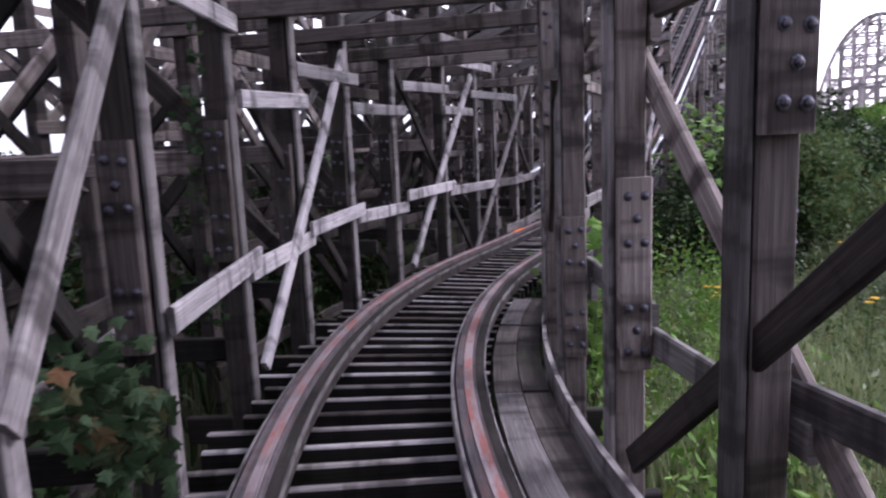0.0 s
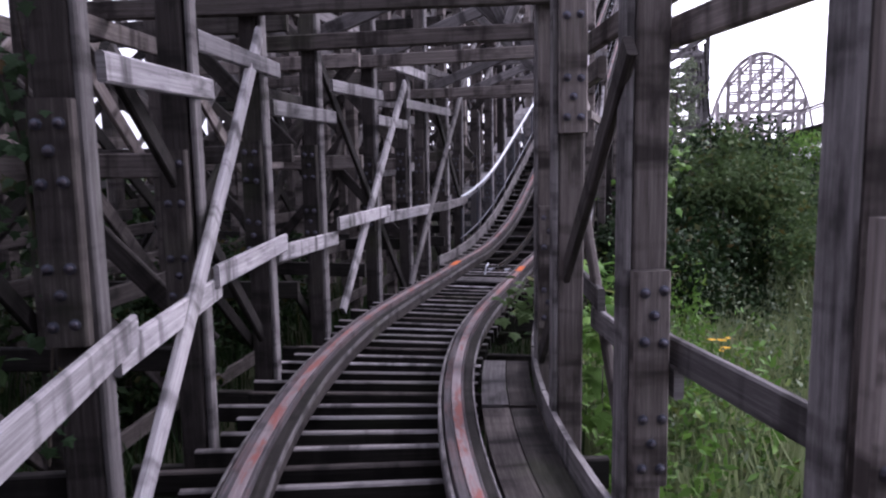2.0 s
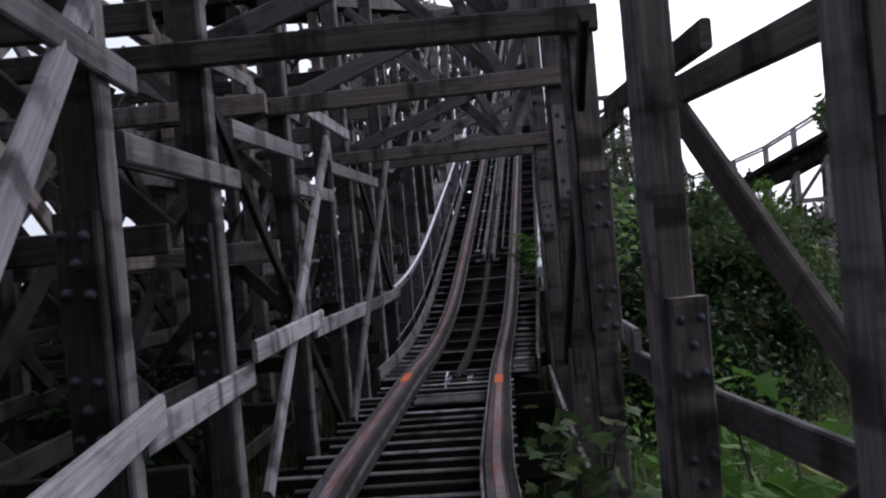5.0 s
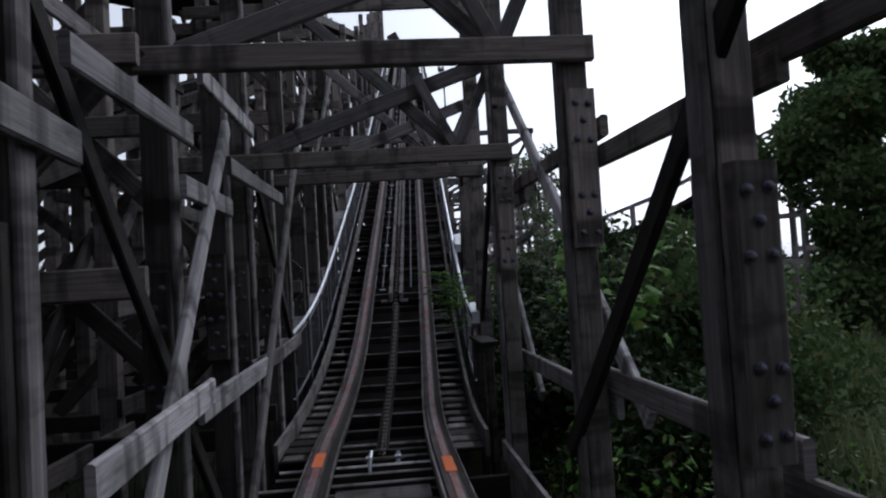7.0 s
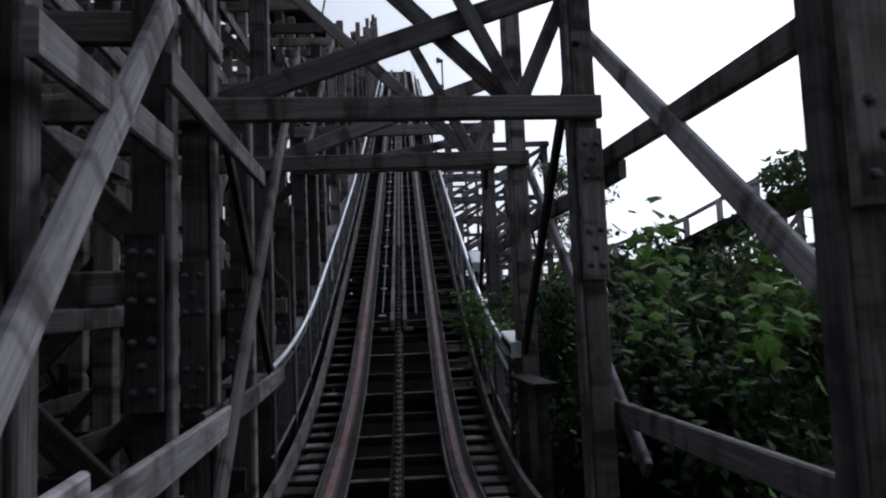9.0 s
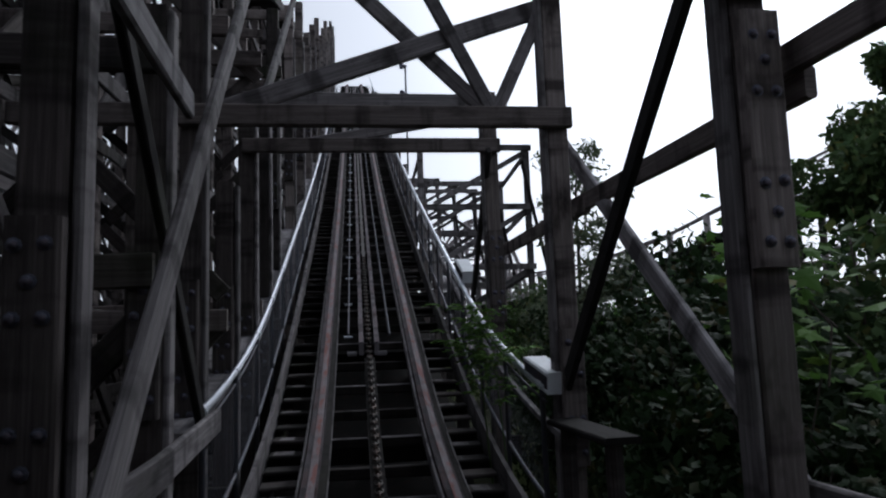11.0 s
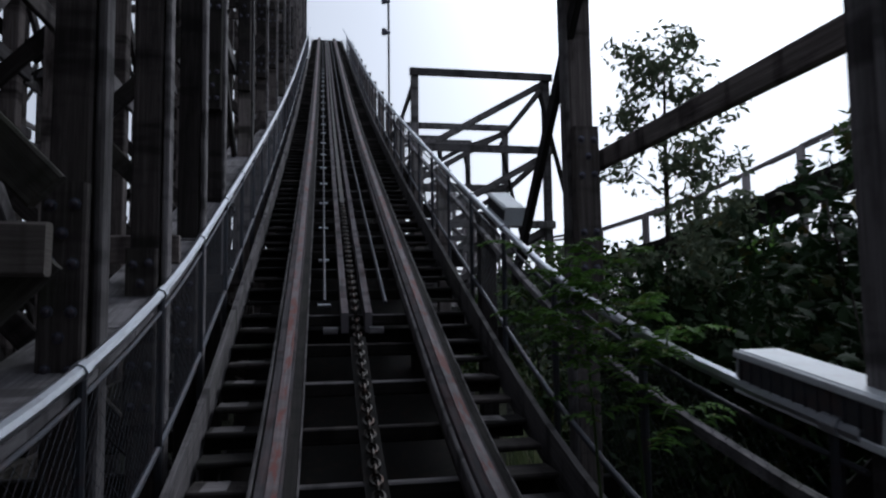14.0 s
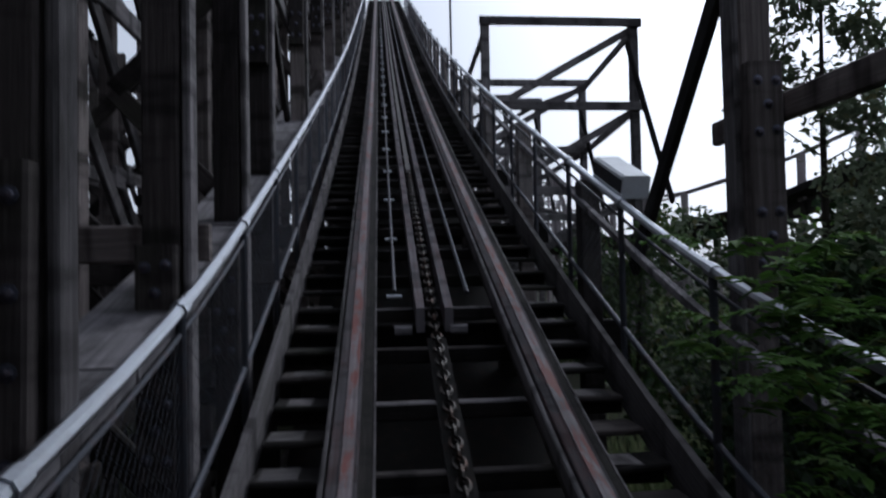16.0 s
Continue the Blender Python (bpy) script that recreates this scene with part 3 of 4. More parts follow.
for a, za, b, zb, d in ((-2.2, 0.6, -0.7, 0.6, -1.25), (-0.9, 0.58, 0.7, 0.58, -1.27), (0.4, 0.58, 2.0, 0.57, -1.25), (1.8, 0.57, 3.5, 0.56, -1.27), (11.7, 0.775, 13.15, 0.735, -1.0), (13.0, 0.72, 14.3, 0.76, -1.03)):
    timber("board", railing, spot(a, d, z=za), spot(b, d, z=zb), 0.035, 0.15, GREY, loose=0.012)

ribbons = thing("upper_ribbon_boards", "bleached ribbon boards high on the outer posts", "bracing")
for a, za, b, zb in ((4.75, 1.855, 6.12, 1.92), (7.28, 1.92, 8.78, 1.955), (10.0, 2.0, 11.06, 2.0), (8.7, 2.28, 10.14, 2.315), (10.95, 2.30, 13.2, 2.345), (5.95, 2.19, 7.46, 2.235), (10.4, 2.76, 11.95, 2.78), (3.15, 2.33, 4.75, 2.36), (1.8, 2.6, 3.3, 2.6)):
    d = -0.965 + (0.02 if a > 10.9 else 0.0)
    timber("board", ribbons, spot(a, d, z=za), spot(b, d, z=zb), 0.04, 0.13, PALE, loose=0.008)

outer = thing("meadow_side_boards", "grey ribbon boards along the inner posts beside the meadow", "bracing")
for a, b, z in ((0.4, 2.0, 0.59), (1.8, 3.35, 0.465), (3.15, 4.8, 0.585), (4.5, 6.0, 0.47), (5.8, 7.4, 0.61), (7.1, 8.6, 0.61), (8.4, 10.3, 0.75), (10.1, 12.7, 0.60)):
    timber("board", outer, spot(a, 1.425, z=z), spot(b, 1.425, z=z), 0.045, 0.145, GREY, loose=0.006)
for a, b, z in ((0.4, 2.0, 1.98), (1.8, 3.5, 2.09), (3.15, 4.9, 1.985), (4.5, 6.35, 2.19), (5.9, 7.45, 2.0), (7.1, 8.7, 2.165), (8.4, 10.3, 2.095), (10.1, 12.65, 2.275), (12.3, 14.8, 2.165), (14.5, 17.3, 2.145)):
    d = 1.43 + (0.06 if a > 12 else 0.02 if a > 10 else 0.0)
    timber("board", outer, spot(a, d, z=z), spot(b, d, z=z), 0.05, 0.13, TAN, loose=0.006)

braces = thing("diagonal_braces", "weathered diagonal planks crossing the posts on both sides of the track", "bracing")
for a, za, b, zb, d in ((3.2, 2.33, 1.85, 0.77, -0.975), (7.12, 2.47, 4.82, -0.11, -0.975), (11.02, 2.58, 8.78, -0.12, -0.955), (14.9, 4.05, 10.98, -0.27, -0.93), (18.7, 6.2, 15.2, 3.0, -0.93)):
    timber("brace", braces, spot(a, d, z=za), spot(b, d, z=zb), 0.045, 0.125, PALE if 4 < a < 12 else GREY)
for a, za, b, zb in ((1.2, 2.3, 3.6, -0.3), (5.15, 2.0, 7.6, -0.36), (8.45, 2.92, 11.35, -0.45), (12.5, 2.9, 14.4, 0.62), (4.4, 3.1, 2.9, 4.9), (7.4, 2.9, 5.6, 5.0)):
    timber("brace", braces, spot(a, -1.13, z=za), spot(b, -1.13, z=zb), 0.045, 0.11, DARK)
# paler planks past y 12 have brighter light put into their colour
for a, za, b, zb, d in ((3.5, 2.0, 1.1, -0.08, 1.41), (7.5, 2.0, 5.2, -0.1, 1.41), (12.95, 3.45, 9.7, 0.62, 1.43), (15.05, 2.84, 12.2, 0.28, 1.485)):
    timber("brace", braces, spot(a, d, z=za), spot(b, d, z=zb), 0.045, 0.13, PALE if a > 12 else TAN)
for a, za, b, zb, d in ((2.8, 0.0, 0.6, 1.83, 1.2), (6.75, 0.02, 4.5, 1.9, 1.17), (10.35, 0.32, 8.0, 2.55, 1.19), (14.9, 0.41, 12.35, 3.05, 1.25), (17.9, 1.4, 16.5, 3.15, 1.25)):
    timber("brace", braces, spot(a, d, z=za), spot(b, d, z=zb), 0.045, 0.12, BROWN if a < 8 else DARK)

# -- the lift: handrails with wire panels, side posts, ledges --
def wire_panel(d, y0, y1, lo, hi):
    """Crossing wires of one panel, as thin square rods."""
    out = []
    run = []
    n = int((y1 - y0) / 0.07)
    for k in range(-int((hi - lo) / 0.07), n):
        for lean in (1, -1):
            ya = y0 + k * 0.07
            pts = []
            for q in (0.0, 1.0):
                yy = ya + (hi - lo) * q if lean > 0 else ya + (hi - lo) * (1 - q)
                pts.append((yy, lo + (hi - lo) * q))
            (u0, h0), (u1, h1) = sorted(pts)
            if u1 <= y0 or u0 >= y1:
                continue
            if u0 < y0:
                h0 += (h1 - h0) * (y0 - u0) / (u1 - u0)
                u0 = y0
            if u1 > y1:
                h1 = h0 + (h1 - h0) * (y1 - u0) / (u1 - u0)
                u1 = y1
            out.append(tube_data([spot(u0, d, h0), spot(u1, d, h1)], 0.0009, 3))
    return out


for sgn, d, start in ((-1, -1.135, 14.25), (1, 1.135, 14.55)):
    hand = thing("lift_handrail", "shiny galvanised pipe handrail with wire mesh beside the lift", "handrail", "handrails of the lift")
    run = steps(start, 22.0, 0.4) + steps(22.6, 56.0, 1.2)
    part("pipe", [tube_data([spot(y, d, 0.857) for y in run], 0.026)], GALV, hand)
    part("lower_pipe", [tube_data([spot(y, d, 0.06) for y in run], 0.018)], WIRE, hand)
    part("mid_pipe", [tube_data([spot(y, d, 0.76) for y in run], 0.010)], WIRE, hand)
    y, prev = start + 0.1, None
    while y < 50:
        part("stanchion", [tube_data([spot(y, d, -0.25), spot(y, d, 0.85)], 0.02)], WIRE, hand)
        part("clamp", [tube_data([spot(y - 0.03, d, 0.857), spot(y + 0.03, d, 0.857)], 0.034)], GALV, hand)
        if prev is not None and y < 26:
            part("wire_mesh", wire_panel(d, prev, y, 0.06, 0.76), WIRE, hand)
        prev = y
        y += 1.05
    ledge = thing("lift_ledge", "bleached sloping ledge plank behind the lift handrail", "ledge", "ledges of the lift")
    a = start - 0.2
    while a < 40:
        k = (-1.53, -1.158)
        h = 0.80 if sgn < 0 else 0.60
        if sgn > 0:
            k = (1.15, 1.19)
        part("plank", [swept([(k[0], h - 0.045), (k[0], h), (k[1], h), (k[1], h - 0.045)], steps(a, a + 2.04, 0.5))], PALE, ledge)
        a += 2.06

LIFT_BENTS = [18.75 + 2.1 * k for k in range(14)]
for k, y in enumerate(LIFT_BENTS):
    bent = thing("lift_bent", "tall weathered timber bent carrying the lift hill", "trestle", "bents of the lift hill")
    z = centre_z(y)
    f = ahead(y)
    # posts past y 20 take the lighter timber, standing in for stronger light
    for d, top in ((-1.275, z + 4.5 + 0.3 * (k % 3)), (-0.6, z - 0.3), (0.6, z - 0.3), (1.25, z + 0.72)):
        timber("post", bent, spot(y, d, z=GROUND - 0.4), spot(y, d, z=top), 0.16, 0.15, TAN if y > 20 else BROWN, up=f)
    timber("ply", bent, spot(y, -1.182, z=z - 1), spot(y, -1.182, z=z + 4.2), 0.035, 0.13, GREY, up=f)
    if k < 7:
        timber("splice_block", bent, spot(y, -1.275, z=z + 1.6) - f * 0.11, spot(y, -1.275, z=z + 2.9) - f * 0.11, 0.15, 0.07, BROWN, up=f)
        bolts(bent, y, -1.275, [z + 1.7, z + 1.82, z + 1.94], 0.146)
        bolts(bent, y, -1.275, [z + 2.55, z + 2.67, z + 2.79], 0.146)
    timber("sill_beam", bent, spot(y, -1.5, z=z - 0.5), spot(y, 1.5, z=z - 0.5), 0.08, 0.24, DARK)
    zz = z - 0.6
    while zz > GROUND + 0.8:
        timber("girt", bent, spot(y, -1.5, z=zz - 1.2), spot(y, 1.5, z=zz - 1.2), 0.06, 0.16, BROWN)
        timber("brace", bent, spot(y, -1.3, z=zz) + f * 0.1, spot(y, 1.3, z=zz - 1.2) + f * 0.1, 0.05, 0.14, BROWN)
        zz -= 1.3
    if k:
        q = LIFT_BENTS[k - 1]
        timber("brace", bent, spot(q, -1.385, z=centre_z(q) + 3.9), spot(y, -1.385, z=z + 0.7), 0.05, 0.14, DARK)
        for h in (1.9, 3.2):
            timber("girt", bent, spot(q, -1.385, z=z + h), spot(y, -1.385, z=z + h), 0.05, 0.15, GREY)
        for h in (-1.5, -2.8, -4.1):
            if z + h > GROUND + 0.2:
                timber("girt", bent, spot(q, 1.36, z=z + h), spot(y, 1.36, z=z + h), 0.05, 0.15, GREY)
                timber("girt", bent, spot(q, -1.385, z=z + h), spot(y, -1.385, z=z + h), 0.05, 0.15, BROWN)

sides = thing("lift_side_boards", "pale horizontal boards on the far side posts of the lift hill", "bracing")
for a in [27.0 + 2.1 * k for k in range(14)]:
    z = GROUND + 1.2
    while z < centre_z(a) - 0.5:
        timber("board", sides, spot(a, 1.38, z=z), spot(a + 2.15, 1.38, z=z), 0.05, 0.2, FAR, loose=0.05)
        z += 1.15

# open frames standing beyond the lift
for k, (y, top) in enumerate(((23.5, 5.33), (26.0, 5.12), (29.5, 5.75), (33.5, 7.0), (38.0, 8.3), (43.0, 9.6))):
    fr = thing("open_frame", "sunlit grey timber frame standing beside the lift hill", "trestle", "open frames beside the lift")
    f = ahead(y)
    a, b = 1.3, 3.72
    for d in (a, b):
        timber("post", fr, spot(y, d, z=GROUND - 0.4), spot(y, d, z=top + 0.08), 0.13, 0.14, GREY, up=f)
    for h in (0.0, -1.35, -2.7, -4.0):
        timber("beam", fr, spot(y, a - 0.1, z=top + h) - f * 0.1, spot(y, b + 0.1, z=top + h) - f * 0.1, 0.05, 0.14, GREY)
        if h > -3:
            timber("brace", fr, spot(y, a + 0.3, z=top + h - 1.25) + f * 0.1, spot(y, b, z=top + h - 0.05) + f * 0.1, 0.045, 0.12, GREY)
    timber("raker", fr, spot(y, b - 0.1, z=top - 0.3), spot(y - 1.0, b + 0.1, z=top - 3.0), 0.05, 0.1, DARK)
    if k:
        for h in (-0.1, -1.4, -2.8):
            for d in (a, b):
                timber("girt", fr, spot(last_y, d, z=last_top + h), spot(y, d, z=top + h), 0.05, 0.13, GREY)
    last_y, last_top = y, top


def vent_box(y0, y1, d, h):
    """A white sheet-metal box with a louvred side, fixed along the handrail."""
    box = thing("louvred_box", "white painted sheet-metal box with a dark louvred side on the handrail", "metal box", "boxes on the handrail")
    a, b = spot(y0, d, h), spot(y1, d, h)
    up = Vector((0, 0, 1))
    part("body", [beam_data(a, b, 0.18, 0.15, chamfer=0.012)], WHITE, box)
    n = right_way(y0)
    part("rim", [beam_data(a - n * 0.093 + up * 0.06, b - n * 0.093 + up * 0.06, 0.012, 0.025), beam_data(a - n * 0.093 - up * 0.06, b - n * 0.093 - up * 0.06, 0.012, 0.025)], WHITE, box)
    part("opening", [beam_data(a.lerp(b, 0.03) - n * 0.091, b.lerp(a, 0.03) - n * 0.091, 0.006, 0.095)], GRILLE, box, "dark opening")
    for k in range(12):
        c = a.lerp(b, 0.06 + 0.08 * k)
        part("louvre", [beam_data(c - n * 0.096 - up * 0.045, c - n * 0.096 + up * 0.045, 0.008, 0.006)], WIRE, box)


stand = thing("plank_stand", "low weathered plank stand beside the inner posts", "stand")
s0, s1 = Vector((3.74, 13.02, 0.64)), Vector((4.06, 13.82, 0.64))
# the dark top carries the shade of the bushes in its colour
timber("top", stand, s0, s1, 0.22, 0.04, DARK)
for k in (0.12, 0.88):
    q = s0.lerp(s1, k)
    timber("leg", stand, Vector((q.x, q.y, GROUND - 0.3)), q - Vector((0, 0, 0.02)), 0.08, 0.08, BROWN)

vent_box(14.47, 15.05, 1.215, 0.90)
vent_box(17.8, 18.3, 1.24, 0.95)

lamp_pole = thing("signal_pole", "thin grey pole with two small lamps beside the lift", "lamp pole")
pp = spot(33.0, 1.9, 0)
part("pole", [tube_data([pp + Vector((0, 0, -1.0)), pp + Vector((0, 0, 3.4))], 0.04, 6)], WIRE, lamp_pole)
for h in (2.1, 3.2):
    part("lamp", [tube_data([pp + Vector((-0.2, 0, h)), pp + Vector((-0.18, 0, h + 0.12)), pp + Vector((0.05, 0, h + 0.14))], [0.07, 0.13, 0.05], 8)], IRON, lamp_pole)

# -- the neighbouring trestle beside the outer curve --
ROWS_D = (-2.35, -3.5, -4.9, -6.6, -8.6)
for j, d in enumerate(ROWS_D):
    row = thing("trestle_row", "dense weathered timber lattice of a neighbouring coaster trestle", "trestle", "rows of the neighbouring trestle")
    ys = [-8.0 + 1.45 * k + 0.31 * j for k in range(29)]
    for n, y in enumerate(ys):
        top = (4.4 if j % 2 else 5.4) - (0.9 if j > 2 and y < 9 else 0.0) + ((0.33 if j < 2 else 0.14) * (y - 12) if y > 12 else 0.0)
        # lighter timber high up and past y 11, darker low: light put into colour
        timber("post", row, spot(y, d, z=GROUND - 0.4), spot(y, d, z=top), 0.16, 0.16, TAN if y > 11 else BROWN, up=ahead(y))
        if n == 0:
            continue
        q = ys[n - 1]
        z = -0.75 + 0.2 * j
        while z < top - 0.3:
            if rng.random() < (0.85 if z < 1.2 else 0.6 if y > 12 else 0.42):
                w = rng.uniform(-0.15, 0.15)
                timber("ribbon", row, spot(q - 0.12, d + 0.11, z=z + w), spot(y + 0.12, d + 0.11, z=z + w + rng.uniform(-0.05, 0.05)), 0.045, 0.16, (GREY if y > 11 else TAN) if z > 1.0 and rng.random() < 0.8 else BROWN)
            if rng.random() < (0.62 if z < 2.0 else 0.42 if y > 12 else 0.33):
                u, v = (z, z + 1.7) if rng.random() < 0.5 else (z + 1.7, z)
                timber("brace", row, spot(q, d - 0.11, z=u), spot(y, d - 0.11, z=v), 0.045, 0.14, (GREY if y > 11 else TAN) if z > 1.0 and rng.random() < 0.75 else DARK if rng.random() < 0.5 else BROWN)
            z += 1.05
# cross ties between the rows, bent by bent
cross = thing("trestle_cross_girts", "dark cross girts and braces tying the neighbouring rows together", "trestle")
for k in range(20):
    y = -7.6 + 1.75 * k
    for z in (0.15, 1.5, 2.75) + ((4.0,) if y > 12 else ()):
        zz = z + (0.33 * (y - 12) if y > 14 else 0) * (z > 2)
        # low girts darkest, upper ones lighter: shade put into the timber's colour
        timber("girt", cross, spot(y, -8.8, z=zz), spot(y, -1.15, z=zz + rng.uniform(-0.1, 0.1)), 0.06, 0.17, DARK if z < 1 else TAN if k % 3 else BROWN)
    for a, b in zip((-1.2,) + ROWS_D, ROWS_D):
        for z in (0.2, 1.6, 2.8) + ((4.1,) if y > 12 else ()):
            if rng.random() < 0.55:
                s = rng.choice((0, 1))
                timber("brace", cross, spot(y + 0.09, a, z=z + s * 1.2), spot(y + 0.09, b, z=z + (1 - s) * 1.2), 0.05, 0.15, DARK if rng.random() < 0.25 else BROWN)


def side_track(d, z, y0, y1, climb):
    """A neighbouring track deck seen from below and from the side."""
    deck = thing("neighbour_track", "dark underside of a neighbouring coaster track on its ties", "track", "neighbouring tracks")
    def at(y, off, h):
        return spot(y, d + off, z=z + h + climb * max(0, y - 11))
    y = y0
    while y < y1:
        timber("tie", deck, at(y, -1.1, 0), at(y, 1.1, 0), 0.13, 0.15, DARK)
        y += 0.36
    for off in (-0.53, 0.53):
        ys = steps(y0, y1, 0.6)
        for a, b in zip(ys, ys[1:]):
            part("rail", [beam_data(at(a, off, 0.16), at(b, off, 0.16), 0.2, 0.16)], BROWN, deck)
    for off in (-1.15, 1.15):
        ys = steps(y0, y1, 2.0)
        for a, b in zip(ys, ys[1:]):
            timber("side_board", deck, at(a, off, 0.05), at(b, off, 0.05), 0.04, 0.24, BROWN)


# assumed decks, added to darken the lattice beside the lift
side_track(-2.95, 4.2, 12.0, 34.0, 0.36)
side_track(-4.2, 1.9, 12.5, 34.0, 0.42)
# ---- greenery ----
def leaf_mass(points, sizes, rnd, droop=0.5, long=1.7):
    """Many small folded leaves, one at each point. Returns vertices and triangles as arrays."""
    n = len(points)
    u = rnd.normal(size=(n, 3))
    u[:, 2] -= droop * rnd.random(n)
    u /= np.linalg.norm(u, axis=1)[:, None]
    w = np.cross(u, rnd.normal(size=(n, 3)))
    w /= np.linalg.norm(w, axis=1)[:, None]
    nrm = np.cross(u, w)
    s = sizes[:, None]
    p = np.asarray(points)
    base, tip = p, p + u * s * long
    mid = p + u * s * long * 0.45
    left, right = mid + w * s * 0.42 + nrm * s * 0.13, mid - w * s * 0.42 + nrm * s * 0.13
    v = np.stack([base, left, tip, right], axis=1).reshape(-1, 3)
    k = np.arange(n)[:, None] * 4
    tri = np.concatenate([k + [0, 1, 2], k + [0, 2, 3]], axis=1).reshape(-1, 3)
    return v, tri


def mesh_from(name, v, tri, mat, smooth=False):
    me = bpy.data.meshes.new(name)
    me.vertices.add(len(v))
    me.vertices.foreach_set("co", np.asarray(v, np.float32).ravel())
    size = tri.shape[1]
    me.loops.add(tri.size)
    me.loops.foreach_set("vertex_index", np.asarray(tri, np.int32).ravel())
    me.polygons.add(len(tri))
    me.polygons.foreach_set("loop_start", np.arange(len(tri), dtype=np.int32) * size)
    me.update(calc_edges=True)
    me.materials.append(mat)
    return me


def clump_points(rnd, clumps, per):
    """Points in the shells of a set of uneven clumps: each (x, y, z, radius)."""
    out = []
    for x, y, z, r in clumps:
        q = rnd.normal(size=(per, 3))
        q /= np.linalg.norm(q, axis=1)[:, None]
        q *= (r * (0.35 + 0.65 * rnd.random(per) ** 0.5))[:, None]
        q[:, 2] *= 0.8
        out.append(q + (x, y, z))
    return np.concatenate(out)


def woody(name, label, category, at, height, spread, leaves, leaf_size, mat, seed, clump=0.4, low=0.15, trunk=0.05, wisp=1.0, group=""):
    """A tree or bush: tapered stems, forking limbs, and a crown of small leaves in uneven clumps."""
    rnd = np.random.default_rng(seed)
    r = random.Random(seed)
    x, y = at
    z0 = ground_height(x, y) - 0.1
    ob = thing(name, label, category, group, at=(x, y, z0))
    stems, limbs, clumps = [], [], []
    nstem = 1 if height > 4 else 4
    for s in range(nstem):
        lean = (r.uniform(-0.25, 0.25) * spread, r.uniform(-0.25, 0.25) * spread) if nstem > 1 else (0.1, 0.0)
        top = height * (0.93 if nstem == 1 else r.uniform(0.6, 0.95))
        pts = [Vector((x + lean[0] * f * 1.6 + r.uniform(-0.04, 0.04) * height * 0.1, y + lean[1] * f * 1.6, z0 + top * f)) for f in (0, 0.2, 0.4, 0.6, 0.8, 1.0)]
        stems.append(tube_data(pts, [trunk * (1 - 0.85 * f) for f in (0, 0.2, 0.4, 0.6, 0.8, 1.0)], 7))
        count = max(6, int(22 / nstem + height))
        for k in range(count):
            f = low + (1 - low) * (k + r.random()) / count
            o = pts[0].lerp(pts[-1], f)
            a = r.uniform(0, 6.28)
            reach = spread * (0.35 + 0.75 * math.sin(math.pi * min(1, 0.18 + 0.8 * f))) * r.uniform(0.55, 1.05)
            e = o + Vector((math.cos(a) * reach, math.sin(a) * reach, reach * r.uniform(0.1, 0.7)))
            m = o.lerp(e, 0.5) + Vector((0, 0, 0.08 * reach))
            limbs.append(tube_data([o, m, e], [trunk * 0.35 * (1.1 - f), trunk * 0.22 * (1.1 - f), 0.004], 5))
            for g in (0.45, 0.75, 1.0):
                c = o.lerp(e, g)
                clumps.append((c.x + r.uniform(-0.1, 0.1), c.y + r.uniform(-0.1, 0.1), c.z + r.uniform(-0.1, 0.15), clump * r.uniform(0.5, 1.25) * (1 if height < 6 else 1.3)))
    part("trunk", stems, BARK, ob, smooth=True)
    part("limb_work", limbs, BARK, ob, smooth=True, kind="stuff")
    per = max(6, int(leaves / len(clumps)))
    pts = clump_points(rnd, clumps, per)
    v, t = leaf_mass(pts, leaf_size * rnd.uniform(0.55, 1.3, len(pts)), rnd)
    part("crown", mesh_from("crown", v - np.array((x, y, z0)), t, mat), mat, ob)
    return ob


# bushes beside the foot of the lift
# mostly the dark leaf: shade and backlight are put into the colour
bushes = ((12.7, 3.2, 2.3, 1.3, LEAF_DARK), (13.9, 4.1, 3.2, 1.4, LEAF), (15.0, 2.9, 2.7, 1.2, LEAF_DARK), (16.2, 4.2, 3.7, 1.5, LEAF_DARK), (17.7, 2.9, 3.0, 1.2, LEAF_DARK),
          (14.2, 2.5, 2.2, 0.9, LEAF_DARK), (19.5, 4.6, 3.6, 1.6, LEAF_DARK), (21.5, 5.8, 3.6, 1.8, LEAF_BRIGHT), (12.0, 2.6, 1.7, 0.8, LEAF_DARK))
for k, (y, d, h, s, mat) in enumerate(bushes):
    p = spot(y, d)
    woody("bush", "dense leafy green bush growing beside the trestle", "bush", (p.x, p.y), h, s, 11000, 0.066, mat, 20 + k, clump=0.42, trunk=0.035, group="bushes beside the lift")

p = spot(16.9, 2.9)
woody("young_tree", "slender young tree with small grey-green leaves beside the lift", "tree", (7.4, 16.9), 5.4, 0.8, 7000, 0.045, LEAF_GREY, 51, clump=0.22, low=0.3, trunk=0.06)
woody("tall_tree", "tall dense dark green tree behind the meadow", "tree", (15.9, 15.5), 7.7, 2.1, 70000, 0.12, LEAF, 52, clump=0.6, low=0.05, trunk=0.2)
woody("tall_tree", "tall dense dark green tree behind the meadow", "tree", (21.5, 11.0), 10.0, 3.0, 26000, 0.12, LEAF_DARK, 53, clump=0.7, low=0.05, trunk=0.2)
